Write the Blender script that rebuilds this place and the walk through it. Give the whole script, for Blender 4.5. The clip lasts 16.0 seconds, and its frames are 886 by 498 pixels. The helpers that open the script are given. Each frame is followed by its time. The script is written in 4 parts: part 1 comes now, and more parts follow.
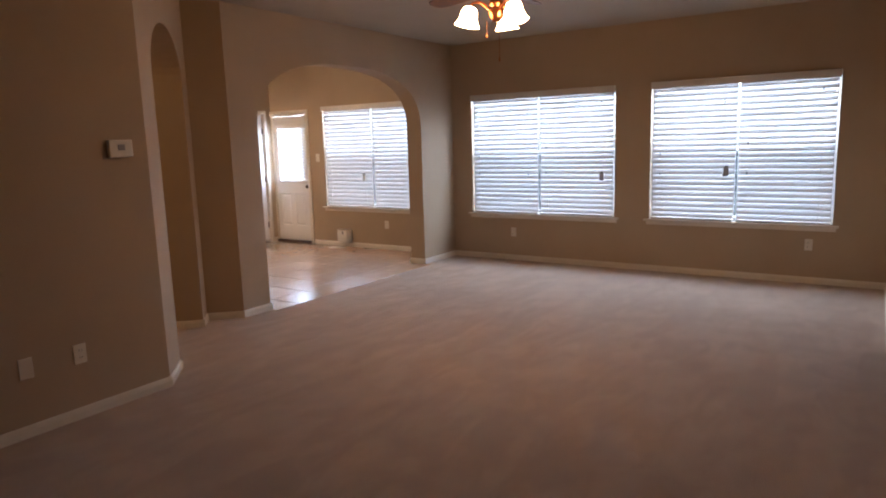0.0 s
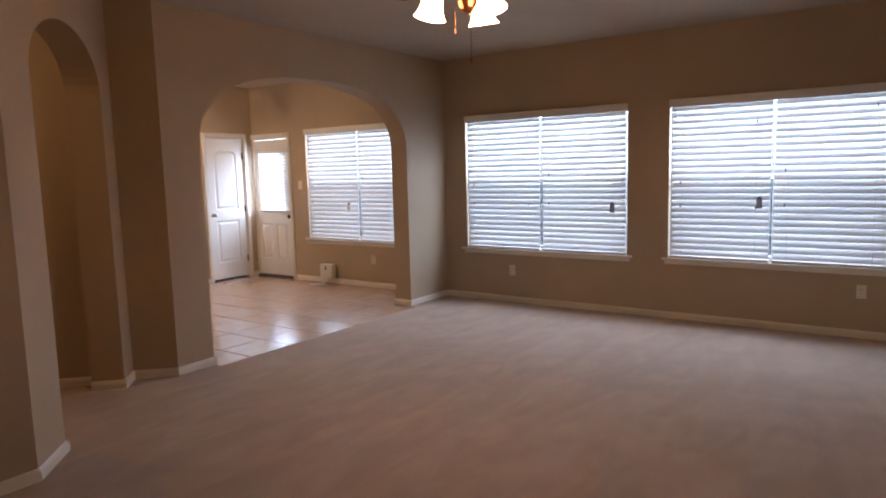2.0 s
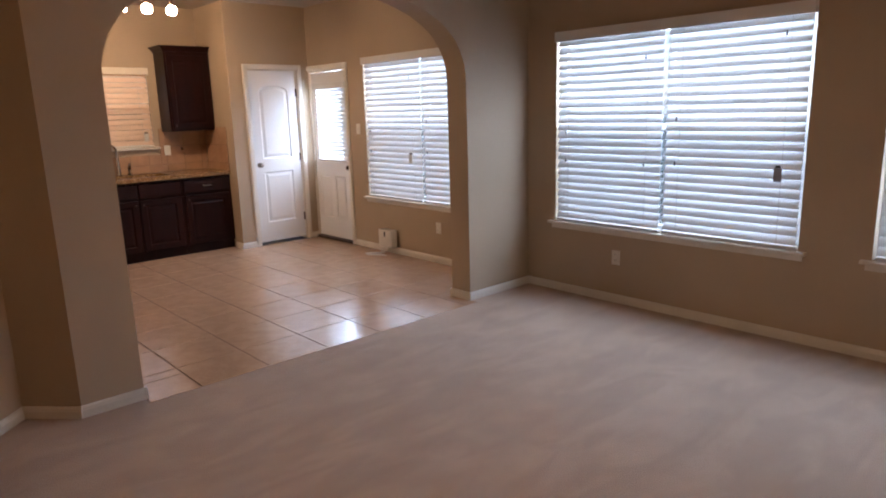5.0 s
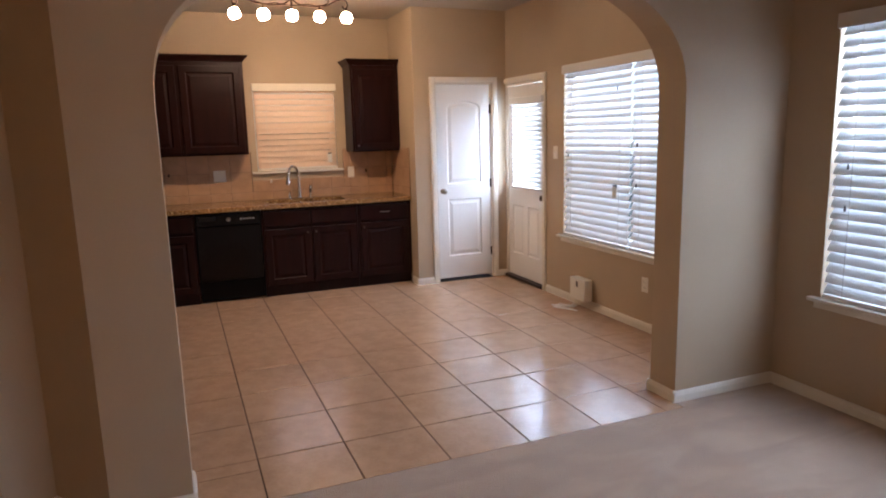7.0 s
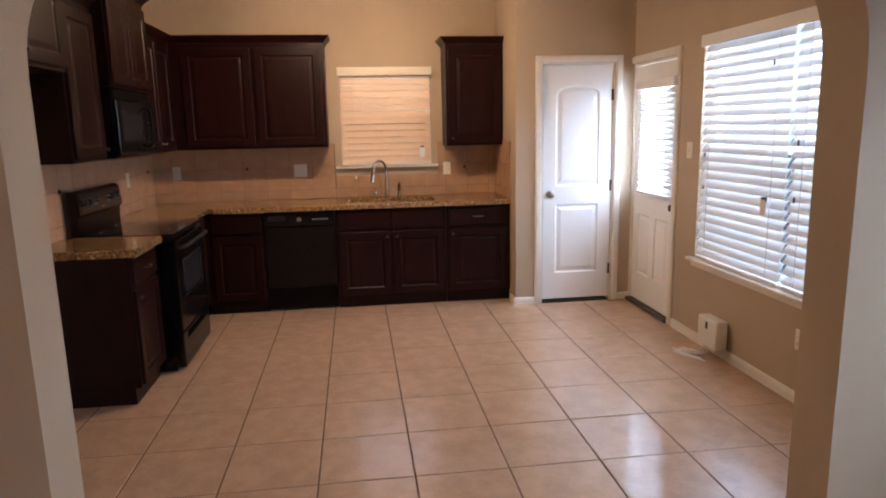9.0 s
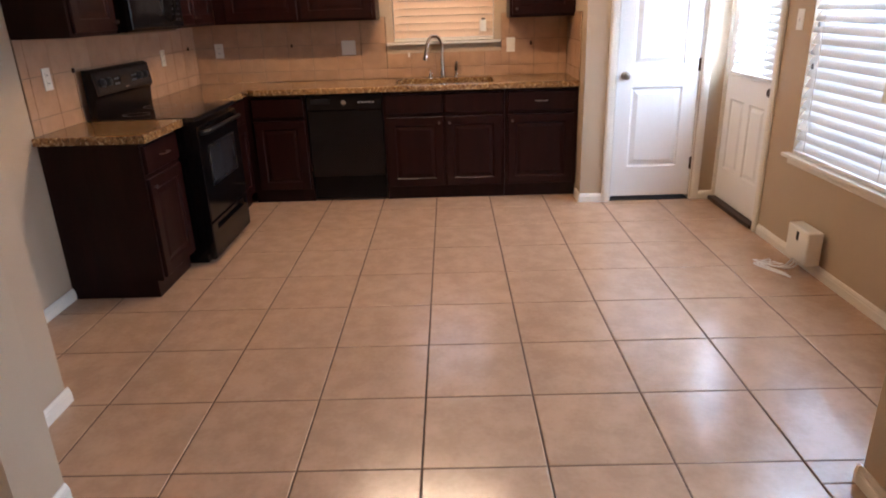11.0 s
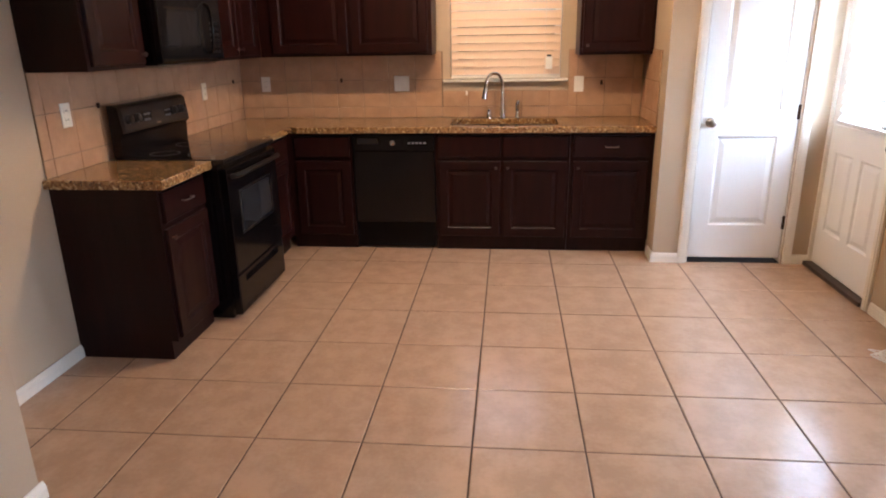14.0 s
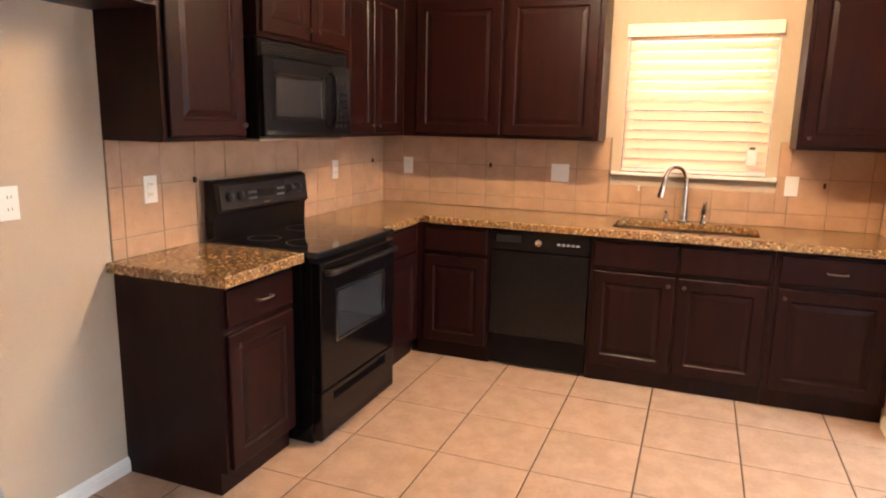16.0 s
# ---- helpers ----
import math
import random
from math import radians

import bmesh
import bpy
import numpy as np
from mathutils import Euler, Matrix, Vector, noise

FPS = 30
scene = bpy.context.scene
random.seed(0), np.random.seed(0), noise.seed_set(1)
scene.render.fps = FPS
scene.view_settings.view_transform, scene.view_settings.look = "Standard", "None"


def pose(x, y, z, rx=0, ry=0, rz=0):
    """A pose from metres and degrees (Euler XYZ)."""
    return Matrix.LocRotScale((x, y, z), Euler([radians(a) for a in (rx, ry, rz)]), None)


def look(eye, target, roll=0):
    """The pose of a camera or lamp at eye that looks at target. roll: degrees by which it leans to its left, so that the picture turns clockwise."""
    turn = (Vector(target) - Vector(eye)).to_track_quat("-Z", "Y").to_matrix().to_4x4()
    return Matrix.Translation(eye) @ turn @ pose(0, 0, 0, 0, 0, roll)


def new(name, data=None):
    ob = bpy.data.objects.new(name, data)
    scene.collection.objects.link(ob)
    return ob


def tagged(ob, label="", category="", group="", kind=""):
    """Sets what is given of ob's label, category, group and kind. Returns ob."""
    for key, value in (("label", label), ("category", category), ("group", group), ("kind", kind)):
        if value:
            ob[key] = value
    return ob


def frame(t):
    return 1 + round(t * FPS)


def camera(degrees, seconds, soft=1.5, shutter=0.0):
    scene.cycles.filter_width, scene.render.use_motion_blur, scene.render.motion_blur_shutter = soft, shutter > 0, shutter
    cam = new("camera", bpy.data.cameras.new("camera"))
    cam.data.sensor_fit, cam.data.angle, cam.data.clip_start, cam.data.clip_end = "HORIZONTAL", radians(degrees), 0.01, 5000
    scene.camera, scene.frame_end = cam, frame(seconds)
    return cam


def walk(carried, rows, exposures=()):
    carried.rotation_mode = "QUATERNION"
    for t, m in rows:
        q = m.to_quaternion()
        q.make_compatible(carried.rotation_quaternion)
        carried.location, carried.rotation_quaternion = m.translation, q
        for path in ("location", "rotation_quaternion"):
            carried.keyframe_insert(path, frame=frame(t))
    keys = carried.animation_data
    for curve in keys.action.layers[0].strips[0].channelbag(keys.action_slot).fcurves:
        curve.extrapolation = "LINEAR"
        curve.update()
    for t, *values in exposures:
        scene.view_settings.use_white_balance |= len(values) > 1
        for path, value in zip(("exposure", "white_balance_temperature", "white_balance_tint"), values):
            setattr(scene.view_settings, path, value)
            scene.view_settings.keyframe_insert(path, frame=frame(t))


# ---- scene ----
cam = camera(68.1, 16.0, soft=2.0)
PATH = [
    (0, (0.43, 0.238, 1.54), (-0.66, 1.884, 1.219), -1.7),
    (0.5, (0.375, 0.41, 1.541), (-0.837, 1.956, 1.17), -2.1),
    (1, (0.26, 0.66, 1.549), (-0.898, 2.257, 1.219), -1.1),
    (1.5, (0.197, 0.967, 1.507), (-0.922, 2.602, 1.238), -1.7),
    (2, (0.141, 1.285, 1.514), (-0.999, 2.911, 1.276), -1.5),
    (2.5, (0.02, 1.606, 1.517), (-1.15, 3.213, 1.297), -0.3),
    (3, (-0.098, 1.953, 1.487), (-1.278, 3.556, 1.291), 0.1),
    (3.5, (-0.199, 2.315, 1.496), (-1.428, 3.861, 1.179), -0.2),
    (6, (-1.045, 4.006, 1.584), (-2.709, 5.051, 1.208), -2.2),
    (6.5, (-1.279, 4.272, 1.574), (-3.056, 5.114, 1.212), -1.9),
    (7, (-1.528, 4.496, 1.576), (-3.356, 5.228, 1.224), -1.5),
    (7.5, (-1.753, 4.8, 1.583), (-3.635, 5.41, 1.291), -1.7),
    (8, (-1.969, 5.014, 1.604), (-3.906, 5.427, 1.326), -1.1),
    (8.5, (-2.154, 5.205, 1.534), (-4.104, 5.551, 1.253), -0.3),
    (9, (-2.385, 5.405, 1.567), (-4.334, 5.659, 1.198), -1.2),
    (9.5, (-2.52, 5.568, 1.526), (-4.448, 5.619, 0.995), -1.2),
    (12, (-2.958, 5.783, 1.504), (-4.819, 5.766, 0.772), -1.7),
    (12.5, (-2.987, 5.821, 1.508), (-4.857, 5.784, 0.799), -2.2),
    (13, (-3.044, 5.844, 1.503), (-4.912, 5.74, 0.794), -2.3),
    (13.5, (-3.195, 5.801, 1.517), (-5.054, 5.626, 0.799), -2.1),
    (14, (-3.372, 5.74, 1.523), (-5.265, 5.546, 0.91), -1.0),
    (14.5, (-3.622, 5.832, 1.555), (-5.533, 5.577, 1.022), -0.5),
    (15, (-3.842, 5.831, 1.547), (-5.717, 5.319, 1.073), -0.6),
    (15.5, (-4.085, 5.76, 1.536), (-5.948, 5.171, 1.11), 1.3),
    (16, (-4.276, 5.759, 1.503), (-6.107, 5.051, 1.121), 1.2),
]
EXPOSURES = [(0, 0.1, 6050, 22), (0.5, 0.28, 6050, 22), (1, 0.1, 6020, 22), (1.5, 0.05, 6000, 22), (2.5, -0.15, 5980, 22), (3.5, -0.2, 5950, 22), (6, 0.0, 5850, 21), (8.5, 0.05, 5800, 20), (9.5, 0.26, 5800, 20), (13, 0.47, 5750, 19), (14.5, 0.78, 5850, 18), (16, 1.42, 6100, 17)]
walk(cam, [(t, look(eye, target, roll)) for t, eye, target, roll in PATH], EXPOSURES)

# ---- light: overcast daylight behind the blinds, warm bulbs inside ----
DAY, BULB, DOWN_DISC, FAN, HALL = 15.5, 135.0, 470.0, 42.0, 34.0
world = bpy.data.worlds.new("sky")
scene.world = world
world.use_nodes = True
wn = world.node_tree
sky = wn.nodes.new("ShaderNodeTexSky")
sky.sky_type = "NISHITA"
sky.sun_disc = False
sky.sun_elevation, sky.sun_rotation = radians(48), radians(200)
wn.links.new(sky.outputs[0], wn.nodes["Background"].inputs[0])
wn.nodes["Background"].inputs[1].default_value = 0.15
sun = new("sun", bpy.data.lights.new("sun", "SUN"))
sun.data.energy, sun.data.angle, sun.data.color = 0.8, radians(12), (1.0, 0.96, 0.9)
sun.matrix_world = look((0, -20, 25), (-4, 0, 0))


def window_light(name, m, w, h, power, colour=(0.68, 0.85, 1.0)):
    lamp = new(name, bpy.data.lights.new(name, "AREA"))
    lamp.data.shape, lamp.data.size, lamp.data.size_y = "RECTANGLE", w, h
    lamp.data.energy, lamp.data.color = power * w * h * math.pi, colour
    lamp.matrix_world = m
    return lamp


# ---- materials ----
def mat(name, c1, c2=None, rough=0.5, metal=0.0, scale=6.0, fine=220.0, bump=0.0, dist=0.002, stretch=(1, 1, 1), gloss_var=0.0, coat=0.0, spread=0.35, detail=4.0, spec=0.5):
    """A surface whose colour drifts between c1 and c2 at two sizes, with fine relief."""
    m = bpy.data.materials.new(name)
    m.use_nodes = True
    n, l = m.node_tree.nodes, m.node_tree.links
    b = n["Principled BSDF"]
    b.inputs["Roughness"].default_value, b.inputs["Metallic"].default_value = rough, metal
    b.inputs["Coat Weight"].default_value, b.inputs["Specular IOR Level"].default_value = coat, spec
    b.inputs["Coat Roughness"].default_value = 0.16
    tc, info = n.new("ShaderNodeTexCoord"), n.new("ShaderNodeObjectInfo")
    add, mul, st = n.new("ShaderNodeVectorMath"), n.new("ShaderNodeMath"), n.new("ShaderNodeMapping")
    mul.operation, mul.inputs[1].default_value = "MULTIPLY", 37.0
    l.new(info.outputs["Random"], mul.inputs[0])
    l.new(tc.outputs["Object"], add.inputs[0])
    l.new(mul.outputs[0], add.inputs[1])
    st.inputs["Scale"].default_value = stretch
    l.new(add.outputs[0], st.inputs[0])
    big, small, mix = n.new("ShaderNodeTexNoise"), n.new("ShaderNodeTexNoise"), n.new("ShaderNodeMix")
    big.inputs["Scale"].default_value, big.inputs["Detail"].default_value = scale, detail
    small.inputs["Scale"].default_value, small.inputs["Detail"].default_value = fine, 3.0
    l.new(st.outputs[0], big.inputs["Vector"])
    l.new(st.outputs[0], small.inputs["Vector"])
    ma = n.new("ShaderNodeMath")
    ma.operation = "MULTIPLY_ADD"
    ma.inputs[1].default_value = spread
    l.new(small.outputs[0], ma.inputs[0])
    l.new(big.outputs[0], ma.inputs[2])
    ramp = n.new("ShaderNodeMapRange")
    ramp.inputs[1].default_value, ramp.inputs[2].default_value = 0.35 + spread * 0.5, 0.65 + spread * 0.5
    l.new(ma.outputs[0], ramp.inputs[0])
    mix.data_type = "RGBA"
    mix.inputs[6].default_value = (*c1, 1)
    mix.inputs[7].default_value = (*(c2 or c1), 1)
    l.new(ramp.outputs[0], mix.inputs[0])
    l.new(mix.outputs[2], b.inputs["Base Color"])
    if gloss_var:
        r = n.new("ShaderNodeMapRange")
        r.inputs[3].default_value, r.inputs[4].default_value = rough - gloss_var, rough + gloss_var
        l.new(big.outputs[0], r.inputs[0])
        l.new(r.outputs[0], b.inputs["Roughness"])
    if bump:
        bp = n.new("ShaderNodeBump")
        bp.inputs["Strength"].default_value, bp.inputs["Distance"].default_value = bump, dist
        l.new(small.outputs[0], bp.inputs["Height"])
        l.new(bp.outputs[0], b.inputs["Normal"])
    return m


def glow(name, colour, strength):
    m = bpy.data.materials.new(name)
    m.use_nodes = True
    b = m.node_tree.nodes["Principled BSDF"]
    b.inputs["Base Color"].default_value = (0.9, 0.85, 0.75, 1)
    b.inputs["Emission Color"].default_value = (*colour, 1)
    b.inputs["Emission Strength"].default_value = strength
    return m


def granite():
    m = mat("granite", (0.32, 0.175, 0.064), (0.15, 0.07, 0.026), rough=0.1, scale=46, fine=150, spread=0.6, coat=0.3)
    n, l = m.node_tree.nodes, m.node_tree.links
    b = n["Principled BSDF"]
    src = b.inputs["Base Color"].links[0].from_socket
    tc = n.new("ShaderNodeTexCoord")
    last = src
    for sc, lo, hi, col in ((58.0, 0.60, 0.72, (0.50, 0.35, 0.17)), (95.0, 0.65, 0.72, (0.045, 0.028, 0.018)), (48.0, 0.66, 0.76, (0.09, 0.045, 0.022))):
        no, rm, mx = n.new("ShaderNodeTexNoise"), n.new("ShaderNodeMapRange"), n.new("ShaderNodeMix")
        no.inputs["Scale"].default_value, no.inputs["Detail"].default_value = sc, 2.5
        mp = n.new("ShaderNodeMapping")
        mp.inputs["Location"].default_value = (sc, sc * 0.3, 0)
        l.new(tc.outputs["Object"], mp.inputs[0])
        l.new(mp.outputs[0], no.inputs["Vector"])
        rm.inputs[1].default_value, rm.inputs[2].default_value = lo - 0.06, hi - 0.06
        l.new(no.outputs[0], rm.inputs[0])
        mx.data_type = "RGBA"
        mx.inputs[7].default_value = (*col, 1)
        l.new(rm.outputs[0], mx.inputs[0])
        l.new(last, mx.inputs[6])
        last = mx.outputs[2]
    l.new(last, b.inputs["Base Color"])
    return m


def slat_material(name, colour, through_light):
    """Thin white vinyl that lets part of the daylight through."""
    m = mat(name, colour, tuple(c * 0.96 for c in colour), rough=0.45, scale=3)
    n, l = m.node_tree.nodes, m.node_tree.links
    mx, tr = n.new("ShaderNodeMixShader"), n.new("ShaderNodeBsdfTranslucent")
    tr.inputs[0].default_value = (*colour, 1)
    mx.inputs[0].default_value = through_light
    out = n["Material Output"]
    l.new(n["Principled BSDF"].outputs[0], mx.inputs[1])
    l.new(tr.outputs[0], mx.inputs[2])
    l.new(mx.outputs[0], out.inputs[0])
    return m


def see_through(name, tint, amount):
    """Window glass or insect mesh: part clear, part surface."""
    m = bpy.data.materials.new(name)
    m.use_nodes = True
    n, l = m.node_tree.nodes, m.node_tree.links
    mx, tr = n.new("ShaderNodeMixShader"), n.new("ShaderNodeBsdfTransparent")
    b = n["Principled BSDF"]
    b.inputs["Base Color"].default_value = (*tint, 1)
    b.inputs["Roughness"].default_value = 0.05 if amount < 0.2 else 0.9
    mx.inputs[0].default_value = amount
    l.new(tr.outputs[0], mx.inputs[1])
    l.new(b.outputs[0], mx.inputs[2])
    l.new(mx.outputs[0], n["Material Output"].inputs[0])
    return m


def carpet():
    """Cut pile with vacuum tracks brushed towards the windows."""
    m = mat("carpet", (0.52, 0.388, 0.285), (0.45, 0.332, 0.242), rough=0.97, scale=4.5, fine=170, bump=1.0, dist=0.009, spread=0.9, detail=6, spec=0.1)
    n, l = m.node_tree.nodes, m.node_tree.links
    b = n["Principled BSDF"]
    src = b.inputs["Base Color"].links[0].from_socket
    b.inputs["Sheen Weight"].default_value, b.inputs["Sheen Roughness"].default_value = 0.25, 0.5
    tc, mp, no, rm, mx = (n.new(k) for k in ("ShaderNodeTexCoord", "ShaderNodeMapping", "ShaderNodeTexNoise", "ShaderNodeMapRange", "ShaderNodeMix"))
    mp.inputs["Rotation"].default_value, mp.inputs["Scale"].default_value = (0, 0, radians(14)), (4.6, 1.5, 1)
    no.inputs["Scale"].default_value, no.inputs["Detail"].default_value, no.inputs["Distortion"].default_value = 1.0, 6.0, 1.1
    l.new(tc.outputs["Object"], mp.inputs[0])
    l.new(mp.outputs[0], no.inputs["Vector"])
    rm.inputs[1].default_value, rm.inputs[2].default_value, rm.inputs[3].default_value, rm.inputs[4].default_value = 0.43, 0.58, 0.0, 0.55
    l.new(no.outputs[0], rm.inputs[0])
    mx.data_type = "RGBA"
    mx.inputs[7].default_value = (0.39, 0.284, 0.206, 1)
    l.new(rm.outputs[0], mx.inputs[0])
    l.new(src, mx.inputs[6])
    l.new(mx.outputs[2], b.inputs["Base Color"])
    return m


M_WALL = mat("wall_paint", (0.46, 0.352, 0.238), (0.43, 0.327, 0.218), rough=0.72, scale=1.3, fine=150, bump=0.25, dist=0.0012)
M_CEIL = mat("ceiling_paint", (0.48, 0.42, 0.335), (0.445, 0.39, 0.31), rough=0.85, scale=2, fine=70, bump=0.6, dist=0.003)
M_TRIM = mat("white_trim", (0.76, 0.70, 0.60), (0.70, 0.645, 0.55), rough=0.35, scale=4, fine=60, bump=0.05)
M_DOOR = mat("door_paint", (0.82, 0.80, 0.76), (0.78, 0.76, 0.72), rough=0.38, scale=2, fine=120, bump=0.12, dist=0.0008, stretch=(1, 1, 0.15))
M_CARPET = carpet()
M_TILE = mat("floor_tile", (0.485, 0.310, 0.195), (0.41, 0.256, 0.157), rough=0.21, scale=9, fine=50, bump=0.05, dist=0.001, gloss_var=0.05, spread=0.4, detail=6, coat=0.4)
M_GROUT = mat("grout", (0.095, 0.055, 0.036), (0.06, 0.035, 0.023), rough=0.95, scale=12, fine=300, bump=0.4, spec=0.1)
M_SPLASH = mat("splash_tile", (0.45, 0.27, 0.155), (0.38, 0.222, 0.124), rough=0.32, scale=9, fine=70, bump=0.1, dist=0.001, gloss_var=0.06)
M_SGROUT = mat("splash_grout", (0.26, 0.18, 0.115), (0.21, 0.145, 0.09), rough=0.9, scale=12, fine=300, bump=0.3)
M_WOOD = mat("espresso_wood", (0.0165, 0.0036, 0.0029), (0.011, 0.0025, 0.002), rough=0.36, scale=4, fine=60, bump=0.04, dist=0.0005, stretch=(5, 5, 0.6), gloss_var=0.06, spec=0.17)
# near-black colour that stands in for shade inside closed spaces
M_CAVITY = mat("shade_inside", (0.02, 0.012, 0.01), (0.015, 0.01, 0.008), rough=0.8)
M_GRANITE = granite()
M_BLACK = mat("black_enamel", (0.006, 0.0045, 0.0045), (0.004, 0.003, 0.003), rough=0.14, scale=3, gloss_var=0.04, spec=0.2)
M_PANEL = mat("control_panel_black", (0.018, 0.017, 0.018), (0.014, 0.013, 0.014), rough=0.12, scale=3, gloss_var=0.04, spec=0.3)
M_RING = mat("burner_print", (0.045, 0.045, 0.046), (0.03, 0.03, 0.031), rough=0.3)
M_KICK = mat("kick_black", (0.004, 0.003, 0.003), (0.003, 0.0023, 0.0023), rough=0.3, scale=5, spec=0.1)
M_BLACKGLASS = mat("black_glass", (0.008, 0.008, 0.009), (0.006, 0.006, 0.007), rough=0.06, scale=2, spec=0.3)
M_COOKTOP = mat("cooktop_glass", (0.008, 0.008, 0.009), (0.006, 0.006, 0.007), rough=0.07, scale=2, spec=0.5, coat=0.25)
M_BLACKPLASTIC = mat("black_plastic", (0.007, 0.007, 0.0075), (0.005, 0.005, 0.0055), rough=0.32, scale=5, fine=300, bump=0.1)
M_OVENGLASS = mat("oven_window", (0.03, 0.031, 0.034), (0.022, 0.022, 0.025), rough=0.07, scale=2, coat=0.4)
M_GREY = mat("grey_print", (0.16, 0.16, 0.16), (0.12, 0.12, 0.12), rough=0.5)
M_CHROME = mat("chrome", (0.75, 0.74, 0.72), (0.68, 0.67, 0.65), rough=0.12, metal=1.0, scale=5)
M_NICKEL = mat("satin_nickel", (0.36, 0.32, 0.27), (0.30, 0.27, 0.23), rough=0.3, metal=1.0, scale=8)
M_STEEL = mat("stainless", (0.62, 0.6, 0.57), (0.55, 0.53, 0.5), rough=0.25, metal=1.0, scale=4, stretch=(1, 8, 1))
M_BRONZE = mat("bronze_iron", (0.06, 0.03, 0.018), (0.035, 0.018, 0.012), rough=0.4, metal=0.8, scale=14)
M_COPPER = mat("antique_copper", (0.42, 0.17, 0.06), (0.30, 0.11, 0.04), rough=0.28, metal=1.0, scale=14)
M_BLADE = mat("fan_blade_wood", (0.10, 0.045, 0.02), (0.06, 0.028, 0.014), rough=0.35, scale=7, stretch=(0.6, 6, 6))
M_PLASTIC = mat("white_plastic", (0.78, 0.74, 0.66), (0.74, 0.70, 0.62), rough=0.35, scale=4)
M_SLOT = mat("dark_slot", (0.03, 0.028, 0.025), rough=0.6)
M_SLAT = slat_material("blind_vinyl", (0.80, 0.80, 0.79), 0.15)
# sink blind slats and rails: the bulbs' warm light is put into the colour
M_WARMLIT_SLAT = slat_material("sink_blind_warmlit_vinyl", (0.84, 0.62, 0.42), 0.25)
M_WARMLIT_RAIL = mat("sink_blind_warmlit_valance", (0.78, 0.70, 0.56), (0.74, 0.66, 0.53), rough=0.4, scale=3)
M_VALANCE = mat("blind_valance", (0.74, 0.72, 0.68), (0.70, 0.68, 0.64), rough=0.4, scale=3)
M_VINYL = mat("window_vinyl", (0.80, 0.80, 0.78), (0.76, 0.76, 0.74), rough=0.4, scale=3)
M_GLASS = see_through("window_glass", (0.9, 0.95, 1.0), 0.06)
M_SCREEN = see_through("insect_mesh", (0.06, 0.065, 0.07), 0.38)
M_TAG = mat("grey_tag", (0.34, 0.34, 0.36), (0.27, 0.27, 0.29), rough=0.5)
M_CORD = mat("cable_white", (0.7, 0.66, 0.6), (0.6, 0.57, 0.52), rough=0.5)
M_CORDEND = mat("cord_end_grey", (0.16, 0.16, 0.17), (0.11, 0.11, 0.12), rough=0.5)
M_SADDLE = mat("door_threshold", (0.07, 0.045, 0.035), (0.05, 0.03, 0.025), rough=0.4, metal=0.4, scale=20)
M_GLOBE = glow("lit_globe", (1.0, 0.71, 0.41), BULB)
M_DOWN_DISC = glow("down_disc_glow", (1.0, 0.74, 0.45), DOWN_DISC)
M_SHADE = glow("lit_shade", (1.0, 0.58, 0.25), FAN)
M_DOME = glow("lit_dome", (1.0, 0.62, 0.26), HALL)
M_LAWN = mat("lawn", (0.10, 0.13, 0.05), (0.06, 0.09, 0.03), rough=0.95, scale=2, fine=40, bump=0.5)
M_EXT = mat("outer_brick", (0.32, 0.2, 0.15), (0.26, 0.16, 0.12), rough=0.85, scale=8)


# ---- mesh helpers ----
def part(name, bm, material, parent=None, label="", smooth=False):
    me = bpy.data.meshes.new(name)
    bmesh.ops.recalc_face_normals(bm, faces=bm.faces[:])
    bm.to_mesh(me)
    bm.free()
    for m in material if isinstance(material, (list, tuple)) else [material]:
        me.materials.append(m)
    if smooth:
        for p in me.polygons:
            p.use_smooth = True
        me.set_sharp_from_angle(angle=radians(40))
    ob = new(name, me)
    if parent:
        ob.parent = parent
    if label:
        ob["label"] = label
    return ob


def thing(name, m, label, category, group=""):
    ob = new(name)
    ob.empty_display_size = 0.1
    ob.matrix_world = m
    return tagged(ob, label, category, group)


def setting(name, bm, material, label, smooth=False):
    return tagged(part(name, bm, material, None, label, smooth), label, "", "", "structure")


def box(bm, x0, x1, y0, y1, z0, z1, bevel=0.0, seg=2):
    vs = [bm.verts.new(p) for p in ((x0, y0, z0), (x1, y0, z0), (x1, y1, z0), (x0, y1, z0), (x0, y0, z1), (x1, y0, z1), (x1, y1, z1), (x0, y1, z1))]
    fs = [bm.faces.new([vs[i] for i in f]) for f in ((3, 2, 1, 0), (4, 5, 6, 7), (0, 1, 5, 4), (1, 2, 6, 5), (2, 3, 7, 6), (3, 0, 4, 7))]
    if bevel:
        es = list({e for f in fs for e in f.edges})
        bmesh.ops.bevel(bm, geom=es, offset=bevel, segments=seg, profile=0.6, affect="EDGES")
    return bm


def bx(x0, x1, y0, y1, z0, z1, bevel=0.0, seg=2):
    return box(bmesh.new(), x0, x1, y0, y1, z0, z1, bevel, seg)


def extrude_poly(bm, pts, along):
    """A prism: the outline pts (3D) pushed by the vector along."""
    a = [bm.verts.new(p) for p in pts]
    b = [bm.verts.new(Vector(p) + Vector(along)) for p in pts]
    bm.faces.new(a)
    bm.faces.new(b[::-1])
    n = len(pts)
    for i in range(n):
        bm.faces.new((a[i], b[i], b[(i + 1) % n], a[(i + 1) % n]))
    return bm


